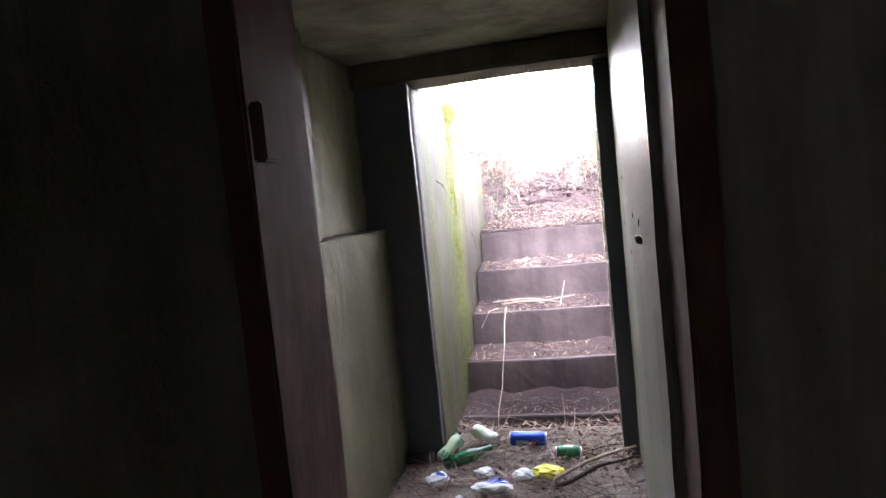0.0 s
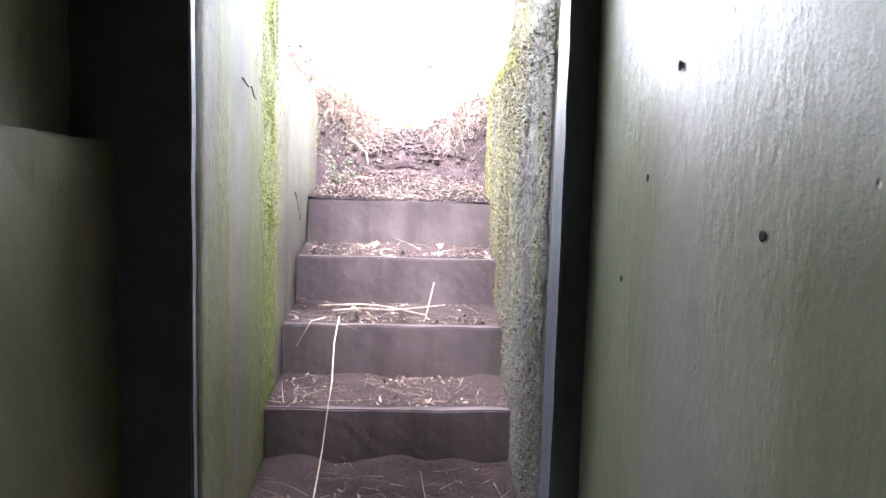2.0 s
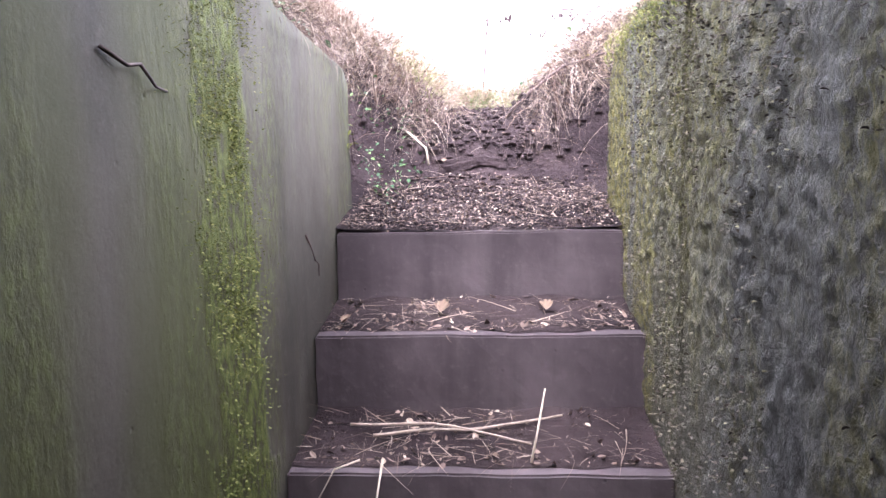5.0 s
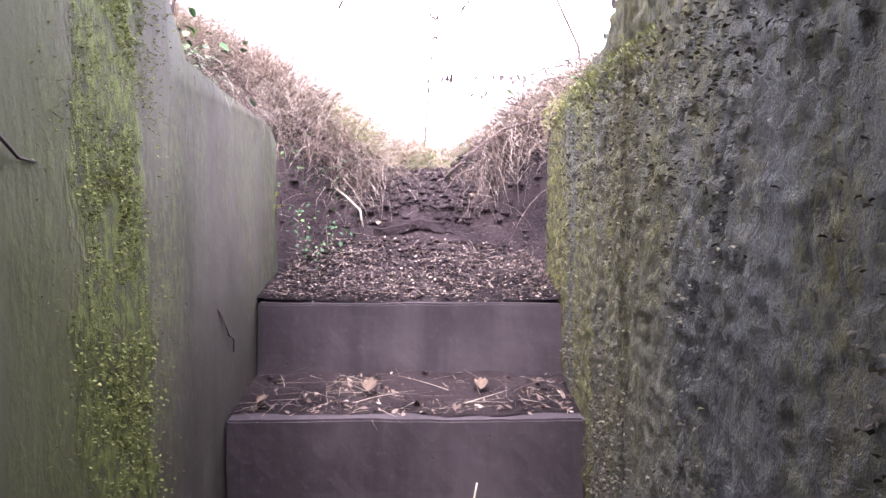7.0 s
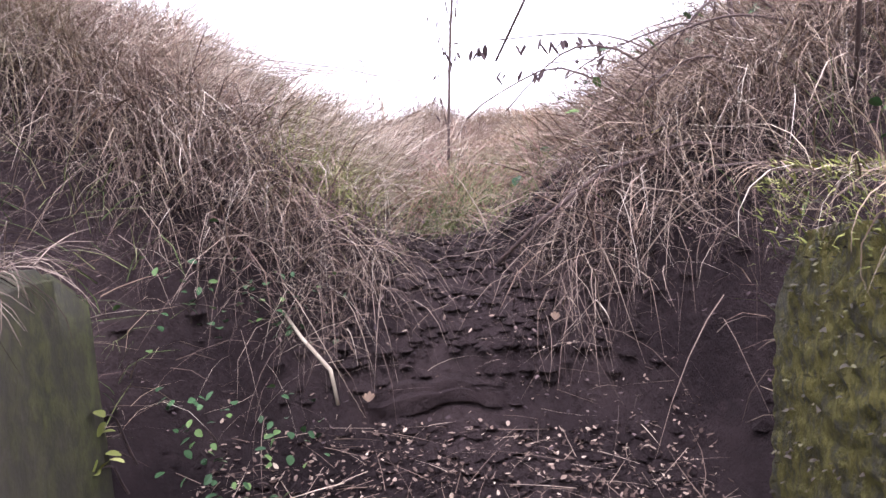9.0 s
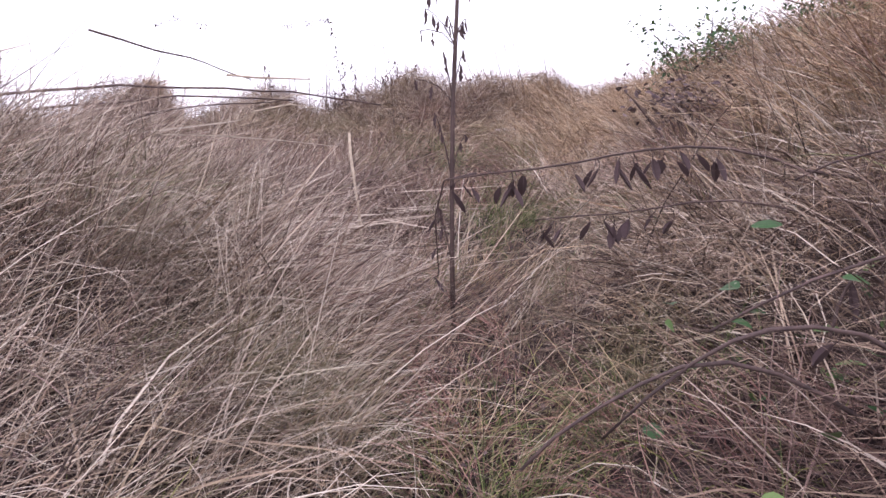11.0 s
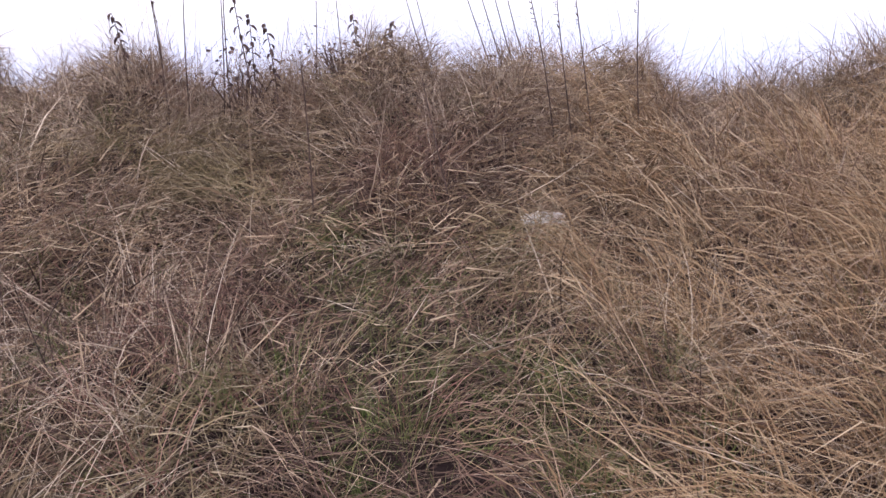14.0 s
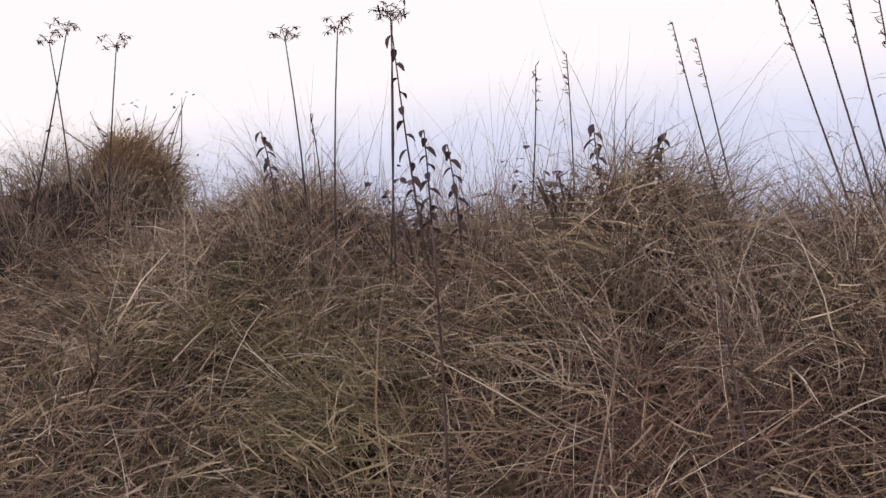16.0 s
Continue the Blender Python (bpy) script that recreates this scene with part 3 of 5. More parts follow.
M_FRESH = straw("fresh_grass_blades", [(0.0, (0.12, 0.16, 0.03)), (0.6, (0.26, 0.30, 0.07)), (1.0, (0.46, 0.44, 0.18))], patch=0.1)
M_BLEACHED = straw("thin_crest_stems", [(0.0, (0.10, 0.07, 0.06)), (0.5, (0.30, 0.225, 0.18)), (1.0, (0.66, 0.56, 0.46))], patch=0.2)
field("dry_grass", M_GRASS, 62000, (-2.6, 3.0, 0.75, 8.6), (0.08, 0.30), 1.05, 0.9, (0.003, 0.007), "matted dry straw-coloured grass lying over the bank", keep=off_track, flow=downhill, seed=1)
field("dry_grass", M_GRASS, 70000, (-2.2, 2.6, 1.3, 8.3), (0.12, 0.42), 1.4, 0.3, (0.003, 0.007), "fallen straw lying in swathes on the bank", flow=swirl, seed=2)
field("dry_grass", M_GRASS, 9000, (-2.0, 2.4, 1.9, 7.5), (0.35, 0.7), 1.3, 0.45, (0.004, 0.008), "long pale straw lying across the tangle", flow=swirl, seed=12)
field("tawny_grass", M_TAWNY, 30000, (0.7, 3.4, 2.2, 7.6), (0.2, 0.55), 0.8, 1.2, (0.003, 0.007), "tall tawny grass bending down the bank", keep=lambda x, y: np.clip((x - 1.15 - 0.35 * np.sin(2.1 * y)) * 0.8, 0, 0.65), flow=lambda x, y: np.full_like(x, np.pi * 1.05), seed=3)
field("dry_grass", M_BLEACHED, 5200, (-2.0, 0.25, 1.6, 4.8), (0.25, 0.65), 1.32, 0.05, (0.0022, 0.0042), "long straight straws lying criss-cross over the bank", seed=18)
field("trodden_straw", M_GRASS, 42000, (-0.3, 1.3, 1.2, 6.5), (0.06, 0.26), 1.5, 0.0, (0.0025, 0.006), "flattened straw on the trodden track", keep=lambda x, y: 0.85 * trodden(x, y), flow=lambda x, y: 0.3 * swirl(x, y) + 0.4, seed=14)
field("tall_grass", M_BLEACHED, 2600, (-2.2, 2.4, 7.5, 8.5), (0.3, 0.78), 0.16, 0.25, (0.0028, 0.0045), "thin upright dry stems along the crest", keep=lambda x, y: 0.10 + 0.75 * np.exp(-((x + 0.65) / 0.5) ** 2) * (np.sin(14 * x) > -0.3), seed=15)
field("tall_grass", M_GRASS, 3500, (-3.6, 3.6, 7.2, 8.6), (0.18, 0.42), 0.3, 0.5, (0.0025, 0.005), "upright pale dry grass along the crest", seed=4)
field("far_grass", M_GRASS, 14000, (-9, 9, 8.4, 13), (0.12, 0.28), 0.6, 0.8, (0.006, 0.012), "dry grass beyond the crest", keep=lambda x, y: np.ones_like(x), seed=5, segs=2)
field("side_grass", M_GRASS, 30000, (-5.5, 5.5, -2.2, 8.5), (0.2, 0.5), 0.8, 0.9, (0.004, 0.009), "dry grass on the outer banks", keep=lambda x, y: (np.abs(x - 0.2) > 1.6) * 1.0, seed=6)


field("green_grass", M_GREEN, 45000, (-1.5, 2.2, 0.8, 7.4), (0.05, 0.2), 0.6, 0.9, (0.002, 0.004), "short green grass on the trodden path", keep=green_patch, seed=7)
field("green_grass", M_FRESH, 1500, (-0.06, 0.34, 0.93, 1.16), (0.10, 0.22), 0.7, 1.1, (0.0015, 0.0032), "fresh green grass tuft on the brow of the bank", keep=lambda x, y: np.exp(-((x - 0.14) / 0.07) ** 2), seed=16)
field("green_grass", M_FRESH, 800, (0.3, 0.9, 1.1, 1.9), (0.06, 0.16), 0.9, 1.0, (0.0015, 0.003), "fresh green grass beside the track", keep=lambda x, y: 0.7 + 0 * x, seed=17)
field("turf", M_GREEN, 16000, (-1.2, 2.2, -1.35, 0.75), (0.05, 0.22), 0.8, 1.0, (0.002, 0.005), "mossy green turf above the stair walls", keep=lambda x, y: ((x < -0.12) | (x > 0.95)) * 0.9, seed=8)
field("dry_grass", M_GRASS, 12000, (-1.4, 2.4, -1.3, 0.9), (0.05, 0.17), 1.1, 1.0, (0.002, 0.005), "dry grass hanging over the stair walls", keep=lambda x, y: ((x < -0.1) | (x > 0.93)) * 0.9, flow=lambda x, y: np.where(x < 0.4, 0.0, np.pi), seed=9)


def tufts(name, mat, count, box, per, length, width, label, seed, lean=0.55, droop=1.5, flow=None, keep=off_track):
    """Tussocks: blades that spring from one root and fall over together."""
    rng = np.random.default_rng(500 + seed)
    x, y = rng.uniform(box[0], box[1], count), rng.uniform(box[2], box[3], count)
    ok = (rng.uniform(0, 1, count) < keep(x, y)) & ~((x > -0.2) & (x < 1.0) & (y < 0.9))
    x, y = x[ok], y[ok]
    az0 = rng.uniform(0, 2 * np.pi, len(x)) if flow is None else flow(x, y) + rng.normal(0, 0.7, len(x))
    size = rng.uniform(0.6, 1.25, len(x))
    k = np.repeat(np.arange(len(x)), per)
    n = len(k)
    bx, by = x[k] + rng.normal(0, 0.035, n) * size[k], y[k] + rng.normal(0, 0.035, n) * size[k]
    b = np.stack([bx, by, ground(bx, by) - 0.01], 1)
    return blades(name, mat, b, az0[k] + rng.normal(0, 0.75, n), np.abs(rng.normal(lean, 0.3, n)), rng.uniform(*length, n) * size[k], rng.uniform(*width, n) * coarse(by), rng.normal(droop, 0.45, n), rng, label, segs=4)


M_BROWN = straw("brown_dead_stems", [(0.0, (0.05, 0.032, 0.03)), (0.5, (0.14, 0.09, 0.08)), (1.0, (0.28, 0.19, 0.165))], patch=0.2)
M_BLEACH = straw("bleached_straw", [(0.0, (0.36, 0.28, 0.22)), (0.5, (0.56, 0.46, 0.37)), (1.0, (0.76, 0.68, 0.58))], patch=0.15)
tufts("grass_tussocks", M_BLEACH, 240, (-1.8, 2.2, 1.3, 8.2), 34, (0.2, 0.45), (0.0025, 0.005), "bleached grass tussocks falling over", 1, 0.8, 0.7, flow=downhill)
tufts("grass_tussocks", M_GRASS, 420, (-2.4, 2.8, 1.2, 8.4), 40, (0.2, 0.42), (0.0025, 0.005), "dry straw-coloured grass tussocks", 2)
tufts("dead_stems", M_BROWN, 800, (-2.4, 2.6, 1.0, 8.3), 26, (0.15, 0.42), (0.002, 0.0045), "dark brown dead stems between the grass", 3, 0.7, 0.7)
tufts("grass_tussocks", M_TAWNY, 130, (1.1, 3.2, 3.6, 7.6), 60, (0.3, 0.6), (0.003, 0.006), "tawny tussocks drooping down the bank", 4, 0.5, 1.9, flow=lambda x, y: np.full_like(x, np.pi), keep=lambda x, y: np.ones_like(x))
tufts("green_grass", M_GREEN, 760, (-2.2, 2.0, 1.0, 7.6), 40, (0.1, 0.25), (0.002, 0.004), "green grass coming through the straw", 5, 0.5, 1.2, keep=lambda x, y: np.clip(0.32 + green_patch(x, y) + 0.5 * (x < -0.9), 0, 1))
tufts("crest_grass", M_BLEACHED, 250, (-3.4, 3.2, 7.1, 8.3), 40, (0.28, 0.58), (0.002, 0.004), "drooping dry grass clumps along the crest", 6, 0.5, 1.4, keep=lambda x, y: np.ones_like(x))
M_ROSY = straw("reddish_dead_stems", [(0.0, (0.12, 0.05, 0.045)), (0.5, (0.30, 0.155, 0.13)), (1.0, (0.54, 0.35, 0.29))], patch=0.1)
tufts("reddish_stems", M_ROSY, 700, (-1.6, 1.2, 3.4, 7.4), 26, (0.15, 0.4), (0.002, 0.004), "reddish dead stems lying in drifts", 7, 0.9, 0.6, keep=lambda x, y: np.clip(np.exp(-((x + 0.35) / 0.4) ** 2 - ((y - 5.75) / 0.4) ** 2) + np.exp(-((x - 0.4) / 0.25) ** 2 - ((y - 4.1) / 0.5) ** 2) + np.exp(-((x - 0.36) / 0.35) ** 2 - ((y - 7.1) / 0.25) ** 2) + 0.1, 0, 1))
tufts("dead_stems", M_BROWN, 300, (-0.2, 1.4, 6.3, 7.7), 28, (0.15, 0.4), (0.002, 0.004), "purple-brown dead stems below the crest", 13, 0.7, 0.8, keep=lambda x, y: np.exp(-((x - 0.5) / 0.4) ** 2 - ((y - 7.0) / 0.45) ** 2))
tufts("fallen_straw", M_BLEACH, 380, (-2.0, 2.2, 1.6, 7.8), 9, (0.25, 0.5), (0.0028, 0.0045), "long bleached straws fallen over", 8, 1.1, 0.5)
tufts("dead_stems", M_BROWN, 640, (-1.1, 0.45, 3.0, 5.2), 30, (0.15, 0.38), (0.002, 0.0045), "dark purple-brown dead stems in a thicket", 9, 0.5, 0.7, keep=lambda x, y: np.exp(-((x + 0.25) / 0.5) ** 2 - ((y - 3.8) / 0.8) ** 2))


# ---- the cut bank: hanging straw, roots, ivy, litter ----
def hanging(name, mat, count, box, length, width, label, keep, seed, lean=1.5, droop=1.2, lift=0.0, flow=downhill, category="grass", spin=0.6):
    rng = np.random.default_rng(300 + seed)
    x, y = rng.uniform(box[0], box[1], count), rng.uniform(box[2], box[3], count)
    ok = rng.uniform(0, 1, count) < keep(x, y)
    x, y = x[ok], y[ok]
    b = np.stack([x, y, ground(x, y) + lift], 1)
    n = len(b)
    az = flow(x, y) + rng.normal(0, spin, n)
    return blades(name, mat, b, az, rng.normal(lean, 0.3, n), rng.uniform(*length, n), rng.uniform(*width, n), rng.normal(droop, 0.35, n), rng, label, category, segs=4)


def brow(x, y):
    """Strong along the brow of the bank on both sides of the worn gully."""
    gully = np.exp(-((x - 0.44) / 0.19) ** 4)
    return np.clip((1 - 0.93 * gully) * np.exp(-((y - 0.86) / 0.16) ** 2), 0, 1)


M_DULL = straw("dull_hanging_straw", [(0.0, (0.045, 0.03, 0.028)), (0.5, (0.15, 0.107, 0.088)), (0.85, (0.32, 0.245, 0.195)), (1.0, (0.58, 0.48, 0.39))], patch=0.2)
hanging("hanging_straw", M_DULL, 12000, (-0.9, 1.7, 0.6, 1.25), (0.06, 0.26), (0.0008, 0.0019), "straw hanging down over the brow of the bank", brow, 1, 1.15, 1.2, spin=0.95)
hanging("hanging_roots", M_ROOT, 1900, (-0.7, 1.5, 0.6, 1.1), (0.15, 0.42), (0.0008, 0.002), "pale roots and stalks hanging on the cut bank", brow, 2, 1.4, 1.5, 0.01, category="roots")
hanging("dry_grass", M_GRASS, 46000, (-1.3, 2.1, 0.92, 2.8), (0.07, 0.24), (0.0012, 0.003), "thick matted straw lying down the banks", lambda x, y: np.clip(np.abs(x - 0.45) * 2.2, 0.05, 1) * tangle(x, y), 3, 1.15, 0.6, spin=0.9)


hanging("hanging_straw", M_GRASS, 1300, (-0.75, 0.14, 0.82, 1.0), (0.18, 0.36), (0.0008, 0.0019), "long straw draped down the side of the cut bank", brow, 4, 1.05, 1.75, 0.02, spin=0.45)
hanging("hanging_straw", M_GRASS, 900, (0.72, 1.6, 0.82, 1.0), (0.2, 0.4), (0.001, 0.0022), "long straw draped down the side of the cut bank", brow, 5, 1.05, 1.75, 0.02, spin=0.5)



def forward(x, y):
    return -np.pi / 2 + 0.5 * (0.45 - x)


hanging("hanging_straw", M_BLEACH, 380, (-0.8, 0.3, 0.74, 1.1), (0.15, 0.42), (0.0008, 0.0018), "long pale straw curtain hanging over the bank", lambda x, y: brow(x, y) * (0.25 + 0.75 * (np.sin(23 * x) > -0.2)), 6, 0.95, 2.0, 0.03, flow=forward, spin=0.7)
hanging("hanging_straw", M_ROOT, 2200, (-0.8, 0.32, 0.70, 1.05), (0.12, 0.36), (0.0008, 0.0018), "brown straw curtain hanging over the bank", brow, 7, 1.0, 1.9, 0.02, flow=forward, spin=0.8)
hanging("hanging_roots", M_ROOT, 900, (0.56, 1.5, 0.70, 1.05), (0.12, 0.4), (0.0010, 0.0024), "bare roots hanging over the dark cut bank", brow, 8, 1.0, 1.9, 0.01, flow=forward, category="roots", spin=0.8)
field("turf", M_GREEN, 5000, (-1.5, -0.4, 0.45, 1.5), (0.04, 0.14), 0.8, 1.1, (0.002, 0.004), "grey-green mossy turf on the hump of the bank", keep=lambda x, y: np.exp(-((x + 0.75) / 0.3) ** 2 - ((y - 0.85) / 0.35) ** 2), seed=21)
tufts("reddish_stems", M_ROSY, 900, (0.3, 2.2, 1.2, 3.6), 26, (0.12, 0.3), (0.002, 0.004), "reddish dead stems over the bank", 11, 0.9, 0.8, flow=downhill, keep=lambda x, y: np.clip(0.4 + 0.6 * np.sin(2.3 * x + 1.1 * y), 0, 0.9))
tufts("grass_tussocks", M_BLEACH, 260, (-1.2, 0.2, 0.95, 2.6), 26, (0.15, 0.36), (0.002, 0.0036), "pale straw tufts combed down the bank", 12, 0.9, 0.9, flow=downhill)

tufts("grass_tussocks", M_TAWNY, 150, (0.15, 1.5, 1.5, 3.4), 24, (0.1, 0.26), (0.002, 0.0036), "short tawny grass in the hollow behind the brow", 14, 0.8, 1.0, keep=lambda x, y: np.full_like(x, 0.8))

# short broken straw lying every way on top of the growth below the crest
rngt = np.random.default_rng(63)
M_STRAW = straw("broken_straw", [(0.0, (0.10, 0.065, 0.05)), (0.4, (0.26, 0.18, 0.12)), (0.75, (0.48, 0.36, 0.24)), (1.0, (0.74, 0.63, 0.48))], patch=0.32)
for count, x0, x1, y0, y1, up in ((20000, -2.4, 1.8, 6.1, 8.0, 0.17), (6000, -1.6, 1.9, 4.2, 6.1, 0.12)):
    tx, ty = rngt.uniform(x0, x1, count), rngt.uniform(y0, y1, count)
    bare = rngt.uniform(0, 1, count) < 1 - 0.9 * green_patch(tx, ty)
    tx, ty = tx[bare], ty[bare]
    count = len(tx)
    tb = np.stack([tx, ty, ground(tx, ty) + rngt.uniform(0.02, up, count)], 1)
    blades("broken_straw", M_STRAW, tb, swirl(tx, ty) + rngt.normal(0, 1.1, count), rngt.normal(1.45, 0.35, count), rngt.uniform(0.05, 0.2, count), rngt.uniform(0.002, 0.0042, count), rngt.normal(0.3, 0.35, count), rngt, "short broken straw matted over the dead grass", "straw", segs=2, cross=0.9)

# stiff bleached stalks lying loosely over the bank beside the track
rngs = np.random.default_rng(61)
n = 420
sx, sy = rngs.uniform(-1.5, 0.22, n), rngs.uniform(2.35, 4.3, n)
sb = np.stack([sx, sy, ground(sx, sy) + rngs.uniform(0.03, 0.17, n)], 1)
blades("fallen_stalks", M_BLEACH, sb, swirl(sx * 0.6, sy * 0.6) + rngs.normal(0, 0.9, n), rngs.normal(1.5, 0.12, n), rngs.uniform(0.2, 0.6, n), rngs.uniform(0.003, 0.0058, n), rngs.normal(0.05, 0.08, n), rngs, "bleached stiff stalks fallen across the bank", "straw", segs=3, cross=0.9)

rngw = np.random.default_rng(77)
for nm, mat, lo, hi, top, az, cnt, lab in (
    ("hanging_straw", M_DULL, -0.10, -0.005, (-0.48, 0.2, 1.475), 0.0, 650, "straw hanging over the low wing wall"),
    ("hanging_straw", M_GRASS, 0.805, 0.90, (-0.40, 0.36, 1.505), math.pi, 260, "straw hanging over the pitted wall"),
    ("moss_fringe", M_MOSS, 0.80, 0.92, (-0.75, 0.30, 1.515), math.pi, 2200, "bright moss fringe on the wall head"),
    ("moss_fringe", M_MOSS, -0.10, -0.004, (-0.85, -0.50, 1.74), 0.0, 3500, "bright moss on the corner of the stair wall"),
):
    moss = nm == "moss_fringe"
    n = cnt
    x, y = rngw.uniform(lo, hi, n), rngw.uniform(top[0], top[1], n)
    z = np.full(n, top[2]) - (rngw.exponential(0.03, n) if moss else 0.0)
    if not moss and az == 0.0:
        z = np.interp(y, [-0.45, -0.1, 0.22, 0.285], [1.505, 1.475, 1.455, 1.41])
    if moss:
        edge = np.where(az == 0, hi, lo)
        x = np.where(z < top[2] - 0.02, edge, x)
    b = np.stack([x, y, z], 1)
    ln = rngw.uniform(0.006, 0.018, n) if moss else rngw.uniform(0.03, 0.15, n)
    wd = rngw.uniform(0.0014, 0.003, n) if moss else rngw.uniform(0.0012, 0.0026, n)
    blades(nm, mat, b, az + rngw.normal(0, 0.7, n), np.abs(rngw.normal(0.9 if moss else 1.2, 0.4, n)), ln, wd, rngw.normal(1.0 if moss else 1.6, 0.4, n), rngw, lab, "moss" if moss else "grass", segs=2 if moss else 5)

# moss that runs down the stair wall in a band of small tufts
n = 26000
y = rngw.normal(-0.77, 0.075, n)
z = rngw.uniform(0.55, 1.72, n)
y = y + 0.03 * np.sin(z * 9) + 0.05 * (z - 1.1)
clump = np.array([noise.noise(Vector((a * 16, 3, c * 9))) for a, c in zip(y, z)])
ok = (y < -0.50) & (clump > -0.3) & (rngw.uniform(0, 1, n) < np.clip((z - 0.35) * 1.1, 0.1, 1))
b = np.stack([np.full(n, -0.016), y, z], 1)[ok]
n = len(b)
blades("wall_moss", M_MOSS, b, rngw.normal(0, 0.5, n), rngw.normal(1.3, 0.3, n), rngw.uniform(0.003, 0.010, n), rngw.uniform(0.003, 0.007, n), rngw.normal(1.0, 0.4, n), rngw, "bright yellow-green moss streak down the wall", "moss", segs=2)
# crusted dirt and dry moss on the pitted wall
n = 26000
y, z = rngw.uniform(-1.38, 0.26, n), rngw.uniform(0.1, 1.49, n)
grow = np.array([noise.noise(Vector((a * 3.0, 0, c * 1.6))) for a, c in zip(y, z)])
ok = rngw.uniform(0, 1, n) < np.clip(0.15 + 1.2 * grow + 0.35 * (z - 0.9) + 0.25 * (y < -0.3), 0, 1)
b = np.stack([np.full(n, 0.803), y, z], 1)[ok]
n = len(b)
M_CRUST = straw("dirt_crust", [(0.0, (0.04, 0.035, 0.03)), (0.6, (0.10, 0.085, 0.065)), (1.0, (0.17, 0.16, 0.09))], 0.95, 0.2)
blades("wall_crust", M_CRUST, b, np.pi + rngw.normal(0, 0.6, n), rngw.normal(1.5, 0.3, n), rngw.uniform(0.003, 0.009, n), rngw.uniform(0.003, 0.008, n), rngw.normal(1.2, 0.4, n), rngw, "crust of dirt and dead moss on the pitted wall", "dirt", segs=2)


# leaf litter, twigs and straw lying on the treads, the landing and the floor
def scatter_leaves(name, mat, count, place, rng, size, label):
    bm = bmesh.new()
    for _ in range(count):
        p = place(rng)
        a = rng.uniform(0, 6.28)
        t1 = rng.normal(0, 0.3)
        along = Vector((math.cos(a), math.sin(a), t1))
        side = Vector((-math.sin(a), math.cos(a), rng.normal(0, 0.35)))
        leaf_into(bm, p, along, side, rng.uniform(*size), rng.uniform(*size) * 0.6, rng.uniform(-0.6, 0.6), rng.normal(0, 0.3))
    return tagged(part(name, bm, mat), label, "leaf litter", kind="stuff")


def scatter_twigs(name, mat, count, place, rng, length, radius, label, tilt=0.12):
    """Straight-sided twigs and straws, each a thin bent strip."""
    pts = np.array([place(rng) for _ in range(count)])
    n = len(pts)
    return blades(name, mat, pts, rng.uniform(0, 6.28, n), 1.45 + rng.normal(0, tilt, n), rng.uniform(*length, n), rng.uniform(*radius, n), rng.normal(0.12, 0.12, n), rng, label, "twigs", segs=3)


rngl = np.random.default_rng(12)


def on_step(k):
    y0 = -TREAD * (5 - k)
    z0 = 0.95 - RISE * (5 - k)

    def place(r):
        f = r.beta(1.6, 1.2)
        return (r.uniform(0.01, 0.79), y0 + 0.03 + f * (TREAD - 0.04), z0 + 0.004 + 0.035 * f * f * r.uniform(0.3, 1))
    return place


def on_landing(r):
    x, y = r.uniform(0.0, 0.82), r.uniform(0.01, 0.62)
    if r.random() < 0.06:
        x, y = r.uniform(0.2, 0.7), r.uniform(0.6, 1.05)
    return (x, y, float(ground(x, y)) + r.uniform(0.0, 0.02))


def on_floor(r):
    x, y = r.uniform(-0.2, 0.86), -1.16 - abs(r.normal(0, 0.75))
    return (x, max(y, -3.2), r.uniform(0.004, 0.05) * math.exp(-(-1.16 - y) / 0.9))


for k in (1, 2, 3, 4):
    scatter_leaves("leaf_litter", M_LITTER, 950, on_step(k), rngl, (0.007, 0.026), "brown leaf litter along the back of a tread")
    scatter_twigs("twigs", M_ROOT, 420, on_step(k), rngl, (0.03, 0.17), (0.001, 0.0028), "dry twigs and straw on a tread")
scatter_leaves("leaf_litter", M_LITTER, 3800, on_landing, rngl, (0.004, 0.013), "trodden brown leaves on the landing")
scatter_twigs("twigs", M_ROOT, 700, on_landing, rngl, (0.03, 0.14), (0.0008, 0.002), "straw and twigs trodden into the landing")
scatter_leaves("leaf_litter", M_LITTER, 2200, on_floor, rngl, (0.01, 0.035), "brown leaves on the bunker floor")
scatter_twigs("twigs", M_ROOT, 1700, on_floor, rngl, (0.08, 0.35), (0.002, 0.006), "heaped twigs and roots on the bunker floor")


def drift_of_dirt(k, top=0.04):
    """Earth gathered along the back of a tread."""
    y0, z0 = -TREAD * (5 - k), 0.95 - RISE * (5 - k)
    bm = bmesh.new()
    nx, ny = 26, 7
    grid = []
    for j in range(ny + 1):
        f = j / ny
        row = []
        for i in range(nx + 1):
            x = -0.006 + 0.816 * i / nx
            w = noise.noise(Vector((x * 9, k * 3.3, f * 3)))
            row.append(bm.verts.new((x, y0 + 0.032 + 0.035 * w + f * (TREAD - 0.037 - 0.035 * w), z0 + 0.0015 + (top * f ** 1.2) * (0.75 + 0.5 * noise.noise(Vector((x * 6, k, 0)))) + 0.008 * w * f)))
        grid.append(row)
    for a, b2 in zip(grid, grid[1:]):
        for i in range(nx):
            bm.faces.new((a[i], a[i + 1], b2[i + 1], b2[i]))
    tagged(part("dirt_drift", bm, M_SOIL, None, "", True), "brown earth gathered on a concrete tread", "dirt", kind="stuff")


for k in (1, 2, 3, 4):
    drift_of_dirt(k, 0.045 if k > 1 else 0.07)


